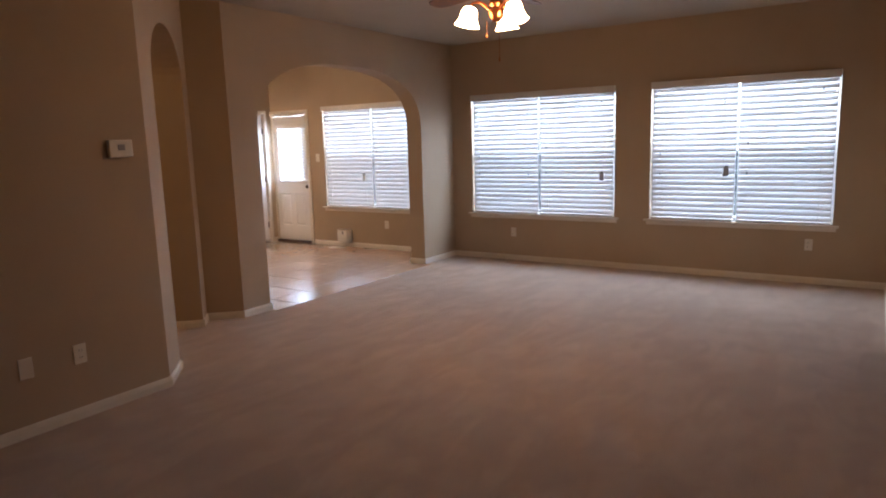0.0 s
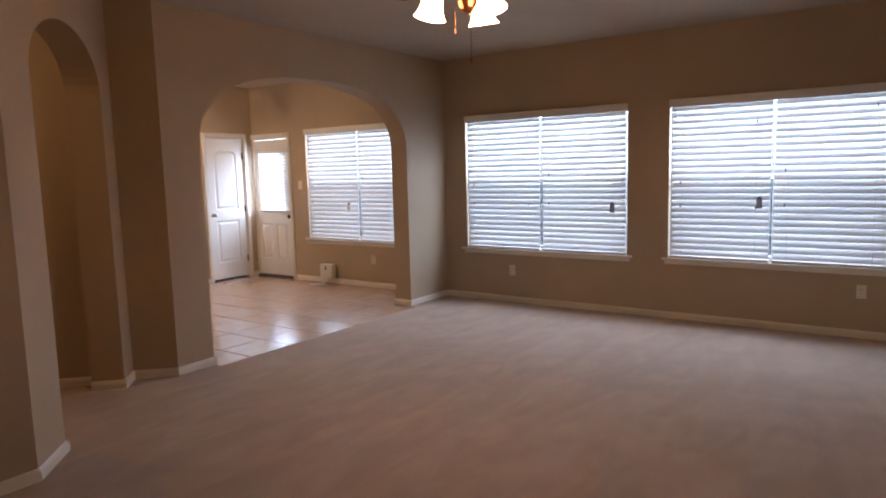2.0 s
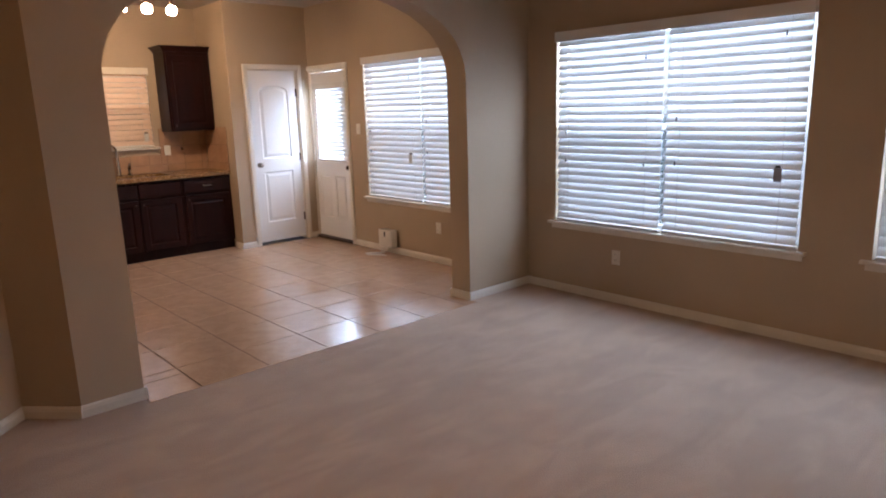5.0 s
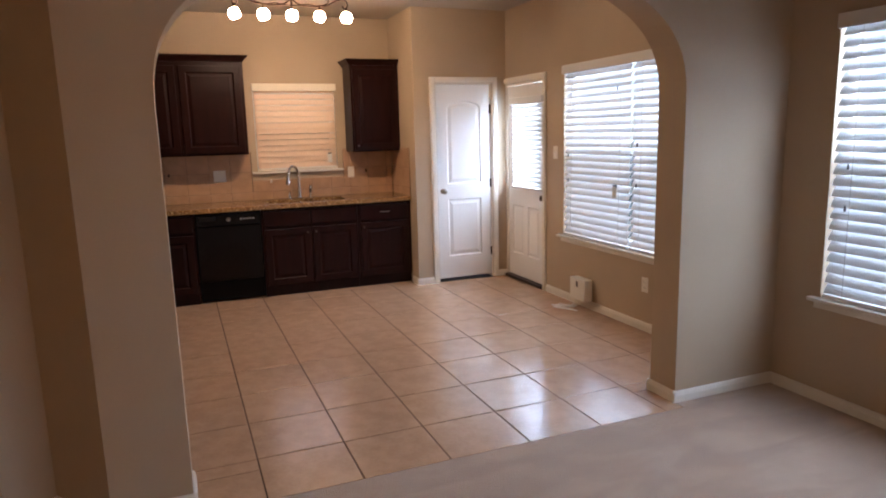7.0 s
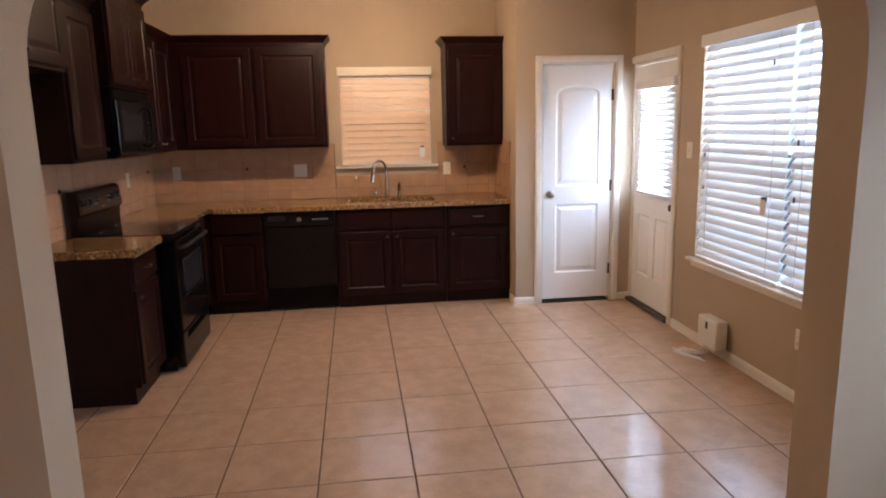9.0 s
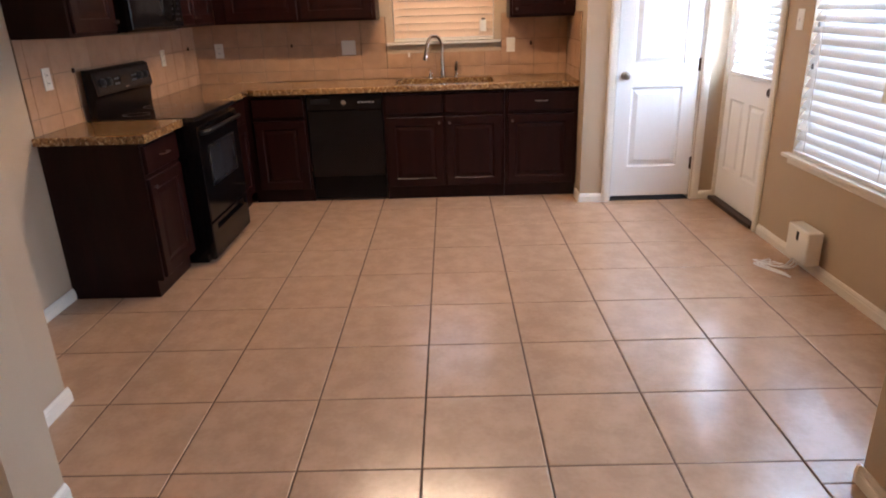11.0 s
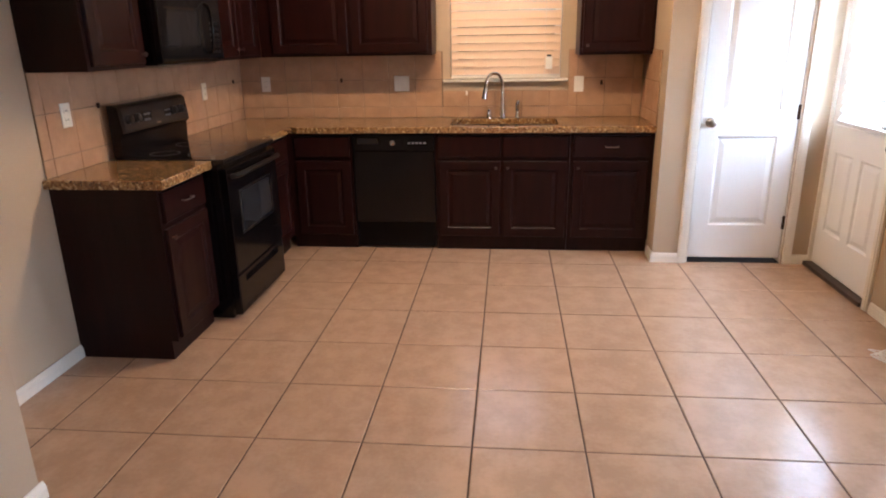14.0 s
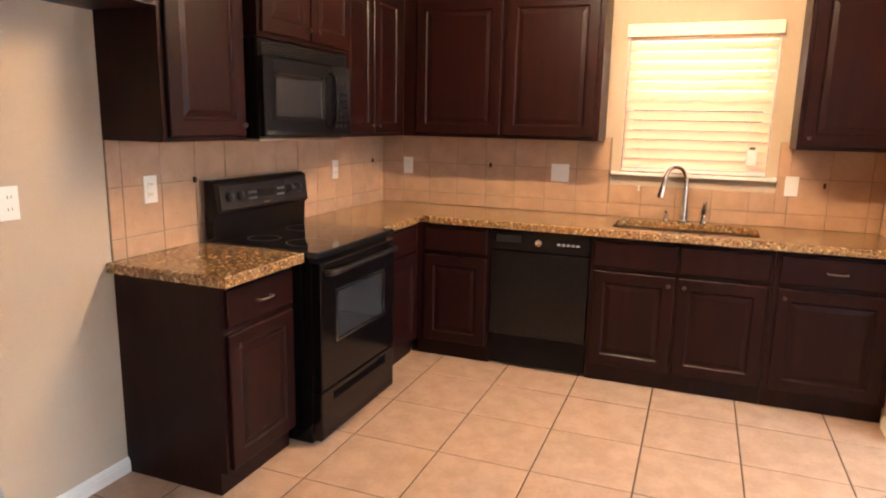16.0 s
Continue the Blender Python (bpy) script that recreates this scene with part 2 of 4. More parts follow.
def lathe(bm, prof, seg=20, at=(0, 0, 0), turn=None):
    """A body of revolution round z; prof: (radius, height) rows."""
    rings = []
    for r, z in prof:
        ring = []
        for i in range(seg):
            a = 2 * math.pi * i / seg
            p = Vector((max(r, 1e-4) * math.cos(a), max(r, 1e-4) * math.sin(a), z))
            if turn:
                p = turn @ p
            ring.append(bm.verts.new(p + Vector(at)))
        rings.append(ring)
    for r0, r1 in zip(rings, rings[1:]):
        for i in range(seg):
            bm.faces.new((r0[i], r0[(i + 1) % seg], r1[(i + 1) % seg], r1[i]))
    bm.faces.new(rings[0][::-1])
    bm.faces.new(rings[-1])
    return bm


def tube(bm, pts, r, seg=8):
    """A round bar along a line of points."""
    pts = [Vector(p) for p in pts]
    rings, up = [], Vector((0.13, 0.21, 0.97))
    for i, p in enumerate(pts):
        d = (pts[min(i + 1, len(pts) - 1)] - pts[max(i - 1, 0)]).normalized()
        a = d.cross(up)
        a = (a if a.length > 0.05 else d.cross(Vector((1, 0, 0)))).normalized()
        b = d.cross(a)
        rr = r[i] if isinstance(r, (list, tuple)) else r
        rings.append([bm.verts.new(p + a * rr * math.cos(2 * math.pi * k / seg) + b * rr * math.sin(2 * math.pi * k / seg)) for k in range(seg)])
    for r0, r1 in zip(rings, rings[1:]):
        for k in range(seg):
            bm.faces.new((r0[k], r0[(k + 1) % seg], r1[(k + 1) % seg], r1[k]))
    bm.faces.new(rings[0][::-1])
    bm.faces.new(rings[-1])
    return bm


def smooth_line(pts, n=6):
    """Catmull-Rom through the points."""
    p = [Vector(q) for q in pts]
    p = [p[0] * 2 - p[1]] + p + [p[-1] * 2 - p[-2]]
    out = []
    for i in range(1, len(p) - 2):
        for k in range(n):
            t = k / n
            out.append(0.5 * (2 * p[i] + (p[i + 1] - p[i - 1]) * t + (2 * p[i - 1] - 5 * p[i] + 4 * p[i + 1] - p[i + 2]) * t * t + (3 * p[i] - p[i - 1] - 3 * p[i + 1] + p[i + 2]) * t ** 3))
    return out + [p[-2]]


def inset(pts, d):
    """The outline (x, z), counter-clockwise, moved inwards by d."""
    out, n = [], len(pts)
    for i in range(n):
        a, b, c = (Vector(pts[j % n]) for j in (i - 1, i, i + 1))
        e, f = (b - a).normalized(), (c - b).normalized()
        n1, n2 = Vector((-e.y, e.x)), Vector((-f.y, f.x))
        k = n1 + n2
        k = k / max(k.dot(n1), 0.3) if k.length > 1e-6 else n1
        out.append(tuple(b + k * d))
    return out


def panelled(bm, w, h, t, panels, steps=((0.010, 0.007), (0.016, 0.007), (0.045, 0.001)), bevel=0.003):
    """A slab w x h x t in x, z, y with its front at y = 0 facing -y, and moulded panels sunk in it."""
    outer = [(bevel, bevel), (w - bevel, bevel), (w - bevel, h - bevel), (bevel, h - bevel)]
    def ring(pts, y):
        return [bm.verts.new((x, y, z)) for x, z in pts]
    def edges(vs):
        return [bm.edges.new((vs[i], vs[(i + 1) % len(vs)])) for i in range(len(vs))]
    o = ring(outer, 0)
    es = edges(o)
    loops = []
    for p in panels:
        v = ring(p, 0)
        es += edges(v)
        loops.append(v)
    bmesh.ops.triangle_fill(bm, use_beauty=True, use_dissolve=False, edges=es, normal=(0, -1, 0))
    for p, v in zip(panels, loops):
        last = v
        for d, y in steps:
            nx = ring(inset(p, d), y)
            for i in range(len(p)):
                j = (i + 1) % len(p)
                bm.faces.new((last[i], last[j], nx[j], nx[i]))
            last = nx
        bm.faces.new(last)
    full = [(0, 0), (w, 0), (w, h), (0, h)]
    e1, e2 = ring(full, bevel), ring(full, t)
    for a, b in ((o, e1), (e1, e2)):
        for i in range(4):
            j = (i + 1) % 4
            bm.faces.new((a[i], a[j], b[j], b[i]))
    bm.faces.new(e2)
    return bm


def rect(x0, x1, z0, z1):
    return [(x0, z0), (x1, z0), (x1, z1), (x0, z1)]


# ---- plan ----
YW, XA, XS, YR, XP, YJ, XE = 7.79, -4.36, -8.63, 3.585, -7.86, 6.755, 0.585
CEIL, ARCH_T = 2.79, 0.215
JL, JR = 4.44, 7.05
YQ = 4.12
XN, YN = -3.39, 2.69          # near end of the thermostat wall
NOOK_X, NOOK_Y = -5.15, 4.125
OUT = 0.16                    # outer wall thickness
W1, W2, WK = (-4.06, -2.13), (-1.72, 0.10), (-6.72, -4.80)
WZ = (0.605, 2.13)
SINKW, SINKZ = (5.285, 6.13), (1.215, 2.11)
BDX, BDZ = (-7.86, -7.085), 2.045

# ---- large structure ----
bm = bx(XA + 0.08, 2.2, -2.0, YW, -0.2, 0.0)
box(bm, -5.73, XA + 0.08, -2.0, 3.45, -0.2, 0.0)
box(bm, -5.05, XA - 0.2, 3.45, 4.1, -0.2, 0.0)
box(bm, XA - 0.2, XA + 0.08, 3.45, JL, -0.2, 0.0)
box(bm, XA - 0.0, XA + 0.08, JR, YW, -0.2, 0.0)
setting("floor_carpet", bm, M_CARPET, "taupe cut-pile carpet with soft vacuum marks")


def walls_with_holes(bm, u0, u1, z0, z1, holes, v0, v1, along_x):
    """A straight wall from u0 to u1, v0 to v1 thick, with rectangular openings (u0, u1, z0, z1)."""
    us = sorted({u0, u1, *[h[0] for h in holes], *[h[1] for h in holes]})
    for a, b in zip(us, us[1:]):
        cuts = sorted((h[2], h[3]) for h in holes if h[0] <= a + 1e-6 and h[1] >= b - 1e-6)
        z = z0
        for c, d in cuts + [(z1, z1)]:
            if c - z > 1e-4:
                box(bm, *((a, b, v0, v1) if along_x else (v0, v1, a, b)), z, c)
            z = d
    return bm


wall_holes = [(*W1, *WZ), (*W2, *WZ), (*WK, *WZ), (*BDX, 0.0, BDZ)]
setting("wall_windows", walls_with_holes(bmesh.new(), XP - 0.12, 2.35, 0, CEIL, wall_holes, YW, YW + OUT, True), M_WALL, "tan painted wall with large windows and a back door")
setting("wall_sink", walls_with_holes(bmesh.new(), YR - 0.1, YJ, 0, CEIL, [(*SINKW, *SINKZ)], XS - OUT, XS, False), M_WALL, "tan painted kitchen wall with one window over the sink")
setting("wall_range", bx(XS, NOOK_X, YR - 0.1, YR, 0, CEIL), M_WALL, "tan painted wall behind the kitchen range")
setting("wall_pantry_side", bx(XS - OUT, XP - 0.12, YJ, YJ + 0.1, 0, CEIL), M_WALL, "tan painted side of the pantry")
setting("wall_pantry", walls_with_holes(bmesh.new(), YJ, YW, 0, CEIL, [(6.985, 7.62, 0, 2.06)], XP - 0.12, XP, False), M_WALL, "tan painted wall with the pantry door")
setting("wall_pantry_back", bx(XS - OUT, XS - 0.05, YJ + 0.1, YW + OUT, 0, CEIL), M_WALL, "plain wall inside the pantry")

# arched wall between living room and kitchen
def arch_line(y0, y1, spring, top, n=28, power=2.25):
    c, a = (y0 + y1) / 2, (y1 - y0) / 2
    out = []
    for i in range(n + 1):
        th = math.pi * (1 - i / n)
        cx, sx = math.cos(th), math.sin(th)
        out.append((c + a * math.copysign(abs(cx) ** (2 / power), cx), spring + (top - spring) * abs(sx) ** (2 / power)))
    return out


pts = [(YQ, 0), (JL, 0), *arch_line(JL, JR, 1.72, 2.375, 36, 2.5), (JR, 0), (YW, 0), (YW, CEIL), (YQ, CEIL)]
pts = [p for i, p in enumerate(pts) if i == 0 or (Vector(p) - Vector(pts[i - 1])).length > 1e-4]
bm = extrude_poly(bmesh.new(), [(XA, y, z) for y, z in pts], (-ARCH_T, 0, 0))
def bullnose(bm, inside, r=0.014):
    """Rounds the corners of an opening; inside tells whether a vertex lies on it."""
    es = [e for e in bm.edges if all(inside(v.co) for v in e.verts) and len(e.link_faces) == 2 and e.calc_face_angle(0) > 1.2]
    bmesh.ops.recalc_face_normals(bm, faces=bm.faces[:])
    bmesh.ops.bevel(bm, geom=es, offset=r, segments=3, profile=0.5, affect="EDGES")


bullnose(bm, lambda p: JL - 1e-3 <= p.y <= JR + 1e-3 and p.z < 2.5)
setting("wall_arch", bm, M_WALL, "tan painted wall with a wide arched opening to the kitchen")

# short angled return beside the arch, and the wall block behind it
q = (XA, YQ)
s = (q[0] + q[1] - XN - YN) / 2
INNER = (q[0] - s, q[1] - s)
bm = extrude_poly(bmesh.new(), [(q[0], q[1], 0), (INNER[0], INNER[1], 0), (INNER[0] - 0.09, INNER[1] + 0.09, 0), (XA - ARCH_T, NOOK_Y, 0), (XA - ARCH_T, q[1], 0)], (0, 0, CEIL))
setting("wall_return", bm, M_WALL, "narrow angled tan wall beside the arch")
bm = bx(NOOK_X, XA - ARCH_T, NOOK_Y - 0.1, NOOK_Y, 0, CEIL)
box(bm, NOOK_X, NOOK_X + 0.1, YR - 0.1, NOOK_Y - 0.1, 0, CEIL)
setting("wall_nook", bm, M_WALL, "tan painted wall beside the refrigerator recess")

# angled wall with the hall arch; u runs along it from the thermostat wall
D45, N45 = Vector((-1, 1, 0)).normalized(), Vector((-1, -1, 0)).normalized()
O45 = Vector((XN, YN, 0))
L45 = (Vector((*INNER, 0)) - O45).length
HA, HB = 0.36, 1.475
pts = [(0, 0), (HA, 0), *arch_line(HA, HB, 2.10, 2.46, 20, 2.0), (HB, 0), (L45, 0), (L45, CEIL), (0, CEIL)]
pts = [p for i, p in enumerate(pts) if i == 0 or (Vector(p) - Vector(pts[i - 1])).length > 1e-4]
bm = extrude_poly(bmesh.new(), [O45 + D45 * u + Vector((0, 0, z)) for u, z in pts], N45 * 0.225)
bullnose(bm, lambda p: HA - 1e-3 <= (p - O45).dot(D45) <= HB + 1e-3 and p.z < 2.6)
setting("wall_hall_arch", bm, M_WALL, "angled tan wall with a narrow arched hall opening")
bm = bmesh.new()
for u0, u1, d0, d1 in ((HB + 0.14, HB + 0.18, 0.225, 2.4), (HA - 0.19, HA - 0.14, 0.225, 2.4), (HA - 0.14, HB + 0.14, 2.35, 2.4)):
    c = [O45 + D45 * u + N45 * d for u, d in ((u0, d0), (u1, d0), (u1, d1), (u0, d1))]
    extrude_poly(bm, c, (0, 0, CEIL))
setting("wall_hall", bm, M_WALL, "tan hall walls behind the arch")
setting("wall_thermostat", bx(XN - 0.12, XN, -2.0, YN, 0, CEIL), M_WALL, "tan painted wall carrying a thermostat")
bm = bx(XE, XE + 0.12, 5.6, YW, 0, CEIL)
box(bm, XE + 0.12, 2.2, 5.6, 5.72, 0, CEIL)
box(bm, 2.2, 2.35, -2.0, 5.72, 0, CEIL)
setting("wall_east", bm, M_WALL, "tan painted side wall of the living room")
setting("wall_south", bx(XN - 0.12, 2.35, -2.15, -2.0, 0, CEIL), M_WALL, "tan painted rear wall of the living room")
setting("ceiling", bx(XS - OUT, 2.35, -2.15, YW + OUT, CEIL, CEIL + 0.12), M_CEIL, "off-white textured ceiling")
setting("ground", bx(-60, 60, YW + OUT, 90, -0.5, -0.25), M_LAWN, "back yard lawn beyond the windows")


# ---- baseboards ----
def baseboard(p0, p1, side):
    """A moulded baseboard on the floor line p0 to p1; side: the way into the room."""
    a, b, n = Vector((*p0, 0)), Vector((*p1, 0)), Vector((*side, 0)).normalized()
    prof = ((0, 0), (0.015, 0), (0.015, 0.042), (0.012, 0.047), (0.012, 0.053), (0.008, 0.060), (0.005, 0.066), (0, 0.066))
    bm = bmesh.new()
    extrude_poly(bm, [a + n * d + Vector((0, 0, z)) for d, z in prof], b - a)
    return setting("baseboard", bm, M_TRIM, "white moulded baseboard")


u45 = lambda u, d=0.0: tuple((O45 + D45 * u + N45 * d)[:2])
S45 = (-N45.x, -N45.y)
T = 0.016
for p0, p1, sd in [
    ((XN, -2.0), (XN, YN + 0.006), (1, 0)), (u45(0.0), u45(HA), S45), (u45(HA, -T), u45(HA, 0.225), (D45.x, D45.y)),
    (u45(HB, -T), u45(HB, 0.225), (-D45.x, -D45.y)), (u45(HB), u45(L45), S45), (u45(HB + 0.14, 0.225), u45(HB + 0.14, 2.35), (-D45.x, -D45.y)),
    (INNER, (XA + 0.012, YQ), (1, -1)), ((XA, YQ - 0.006), (XA, JL + T), (1, 0)), ((XA + T, JL), (XA - ARCH_T, JL), (0, 1)),
    ((XA, JR - T), (XA, YW), (1, 0)), ((XA + T, JR), (XA - ARCH_T - T, JR), (0, -1)), ((XA - ARCH_T, JR - T), (XA - ARCH_T, YW), (-1, 0)),
    ((XA, YW), (XE, YW), (0, -1)), ((XE, 5.6), (XE, YW), (-1, 0)), ((XA - ARCH_T, YW), (-7.01, YW), (0, -1)),
    ((NOOK_X - T, NOOK_Y), (XA - ARCH_T, NOOK_Y), (0, 1)), ((NOOK_X, YR), (NOOK_X, NOOK_Y), (-1, 0)), ((-6.205, YR), (NOOK_X, YR), (0, 1)),
    ((XP, YJ - T), (XP, 6.93), (1, 0)), ((XP, 7.675), (XP, YW), (1, 0)), ((XP + T, YJ), (-8.03, YJ), (0, -1))]:
    baseboard(p0, p1, sd)

# daylight outside each window
for nm, m, w, h, k in (
    ("daylight_w1", look((sum(W1) / 2, YW + 0.5, 1.5), (sum(W1) / 2, 0, 1.5)), 2.28, 2.2, 1.15),
    ("daylight_w2", look((sum(W2) / 2, YW + 0.5, 1.5), (sum(W2) / 2, 0, 1.5)), 2.1, 2.2, 1.15),
    ("daylight_wk", look((-5.76, YW + 0.5, 1.45), (-5.76, 0, 1.45)), 2.6, 2.2, 0.82),
    ("daylight_door", look((-7.5, YW + 0.35, 1.45), (-7.5, 0, 1.45)), 0.8, 1.3, 1.8),
    ("daylight_ws", look((XS - 0.5, sum(SINKW) / 2, 1.65), (0, sum(SINKW) / 2, 1.65)), 1.6, 1.6, 0.24)):
    window_light(nm, m, w, h, DAY * k)


# ---- windows and blinds ----
def blind(m, w, h, name_group, pitch=0.060, slat=0.0635, tilt=59, tag=None, ends=(), valance=0.075, label="white faux-wood blind with half-closed slats in a window", slat_mat=None, rail_mat=None):
    """A venetian blind, width w, height h, its bottom at z = 0, hanging in the plane y = 0; the room is at -y."""
    root = thing("window_blind", m, label, "blind", name_group)
    bm = bx(-0.012, w + 0.012, -0.045, -0.030, h - valance, h, 0.004)
    box(bm, -0.012, -0.0, -0.030, 0.02, h - valance, h, 0.002)
    box(bm, w, w + 0.012, -0.030, 0.02, h - valance, h, 0.002)
    part("valance", bm, rail_mat or M_VALANCE, root)
    part("headrail", bx(0.004, w - 0.004, -0.026, 0.028, h - 0.05, h - 0.006, 0.002), rail_mat or M_VALANCE, root)
    part("bottom_rail", bx(0.004, w - 0.004, -0.026, 0.026, 0.004, 0.026, 0.006), rail_mat or M_VALANCE, root)
    c, s_ = math.cos(radians(tilt)), math.sin(radians(tilt))
    bm = bmesh.new()
    prof = []
    for k in range(5):
        a = (k / 4 - 0.5) * slat
        bow = 0.0035 * (1 - (2 * k / 4 - 1) ** 2)
        prof.append((a * c - bow * s_, a * s_ + bow * c))
    low = [(y + 0.0022 * s_, z - 0.0022 * c) for y, z in prof]
    extrude_poly(bm, [(0.006, y, z) for y, z in prof + low[::-1]], (w - 0.012, 0, 0))
    first = part("slat", bm, slat_mat or M_SLAT, root, smooth=True)
    z = 0.026 + pitch * 0.55
    n = int((h - 0.055 - z) / pitch) + 1
    rnd = random.Random(int(w * 1000 + h * 77 + m.translation.x * 13))
    for i in range(n):
        o = first if i == 0 else new("slat", first.data)
        o.parent = root
        o.matrix_basis = pose(0, 0, z + i * pitch + rnd.uniform(-0.0008, 0.0008), rnd.uniform(-1.4, 1.4), rnd.uniform(-0.12, 0.12), 0)
    for x in (0.12, w - 0.12):
        bm = bmesh.new()
        for y in (-0.024, 0.024):
            tube(bm, [(x, y, 0.02), (x, y, h - 0.05)], 0.0012, 5)
        part("ladder_cord", bm, M_CORD, root)
    for u, z in ends:
        bm = lathe(bmesh.new(), [(0.002, 0.012), (0.0055, 0.006), (0.0075, -0.016), (0.003, -0.02)], 8, (u * w, -0.046, z))
        part("cord_end", bm, M_CORDEND, root, "small dark cord end", True)
    if tag:
        bm = bx(tag[0] - 0.025, tag[0] + 0.025, -0.052, -0.048, tag[1] - 0.055, tag[1] + 0.035, 0.001)
        t = part("warning_tag", bm, M_TAG if tag[2] else M_PLASTIC, root, "small hanging warning tag")
        part("tag_clip", bx(tag[0] - 0.016, tag[0] + 0.016, -0.054, -0.046, tag[1] + 0.036, tag[1] + 0.05, 0.001), M_SLOT, t)
    return root


def window(number, m, w, h, sashes, label):
    """Vinyl frame, panes, insect mesh and inner sill in an opening; origin at the opening's lower left, room at -y."""
    root = thing(f"window_{number}", m, label, "window")
    root["kind"] = "structure"
    d0, d1 = 0.085, 0.14
    bm = bx(0, w, d0, d1, 0, 0.045, 0.003)
    for b in ((0, w, d0, d1, h - 0.045, h), (0, 0.045, d0, d1, 0.045, h - 0.045), (w - 0.045, w, d0, d1, 0.045, h - 0.045)):
        box(bm, *b, 0.003)
    part("window_frame", bm, M_VINYL, root)
    step = (w - 0.09) / sashes
    for i in range(1, sashes):
        x = 0.045 + step * i
        part("mullion", bx(x - 0.005, x + 0.005, d0 + 0.01, d1, 0.046, h - 0.046, 0.004), M_VINYL, root)
    for i in range(sashes):
        x0, x1 = 0.045 + step * i + (0.017 if i else 0), 0.045 + step * (i + 1) - (0.017 if i < sashes - 1 else 0)
        mid = h * 0.51
        part("meeting_rail", bx(x0, x1, d0 + 0.005, d1 - 0.01, mid - 0.022, mid + 0.022, 0.003), M_VINYL, root)
        for z0, z1 in ((0.046, mid - 0.023), (mid + 0.023, h - 0.046)):
            p = part("pane", bx(x0, x1, d0 + 0.026, d0 + 0.030, z0, z1), M_GLASS, root)
            p.visible_shadow = False
        part("insect_screen", bx(x0, x1, d1 - 0.004, d1 - 0.002, 0.046, mid), M_SCREEN, root)
    bm = bx(-0.055, w + 0.055, -0.045, 0.084, -0.022, -0.0005, 0.005, 3)
    part("window_sill", bm, M_TRIM, root)
    if sashes > 1:
        part("apron", bx(-0.03, w + 0.03, -0.014, -0.0005, -0.062, -0.0225, 0.004), M_TRIM, root)
    return root


for i, (wx, lab) in enumerate(((W1, "wide white vinyl window onto a bright yard"), (W2, "wide white vinyl window onto a bright yard"), (WK, "wide white vinyl kitchen window onto a bright yard"))):
    w, h = wx[1] - wx[0], WZ[1] - WZ[0]
    window(i + 1, pose(wx[0], YW, WZ[0]), w, h, 2, lab)
    half = w / 2
    tags = ((None, (half - 0.155, 0.49, 1)), ((half - 0.11, 0.55, 1), None), ((half - 0.165, 0.465, 0), None))[i]
    for k in (0, 1):
        ends = (((0.12, 0.74), (0.12, 0.52), (0.86, 1.28), (0.87, 0.51)), ((0.11, 0.84), (0.11, 0.53), (0.85, 1.35)))[k]
        blind(pose(wx[0] + 0.014 + k * (half - 0.004), YW + 0.012, WZ[0]), half - 0.024, h - 0.002, "living room and kitchen window blinds", tag=tags[k], ends=ends)
w, h = SINKW[1] - SINKW[0], SINKZ[1] - SINKZ[0]
window(4, pose(XS, SINKW[0], SINKZ[0], 0, 0, 90), w, h, 1, "white vinyl window above the kitchen sink")
blind(pose(XS + 0.004, SINKW[0] + 0.002, SINKZ[0], 0, 0, 90), w - 0.004, h - 0.002, "", pitch=0.0587, slat=0.0635, tilt=60, tag=(w - 0.095, 0.125, 0), label="faux-wood blind above the sink, nearly closed, warm lamplight put into its colour", slat_mat=M_WARMLIT_SLAT, rail_mat=M_WARMLIT_RAIL)


# ---- doors ----
def casing(bm, w, h, width=0.062, y=-0.018):
    """Door casing on the face y = 0 round an opening w x h."""
    for x0, x1 in ((-width, -0.004), (w + 0.004, w + width)):
        box(bm, x0, x1, y, -0.0005, 0, h + width, 0.005)
        box(bm, x0 + 0.012, x1 - 0.012, y - 0.005, y + 0.001, 0, h + width - 0.012, 0.003)
    box(bm, -0.004, w + 0.004, y, -0.0005, h + 0.004, h + width, 0.005)
    box(bm, -0.004, w + 0.004, y - 0.005, y + 0.001, h + 0.016, h + width - 0.012, 0.003)
    return bm


def knob(root, x, z, y=0.0, mat_=None):
    bm = lathe(bmesh.new(), [(0.030, 0), (0.030, 0.005), (0.026, 0.009), (0.011, 0.012), (0.010, 0.030), (0.020, 0.036), (0.027, 0.046), (0.027, 0.056), (0.018, 0.064), (0.004, 0.067)], 20, (x, y, z), Matrix.Rotation(radians(90), 3, "X"))
    return part("door_knob", bm, mat_ or M_NICKEL, root, "satin nickel door knob", True)


def hinge(root, x, z, y):
    bm = bx(x - 0.012, x + 0.012, y - 0.004, y, z - 0.045, z + 0.045, 0.001)
    lathe(bm, [(0.006, -0.047), (0.006, 0.047)], 10, (x, y - 0.006, z))
    return part("hinge", bm, M_BRONZE, root)


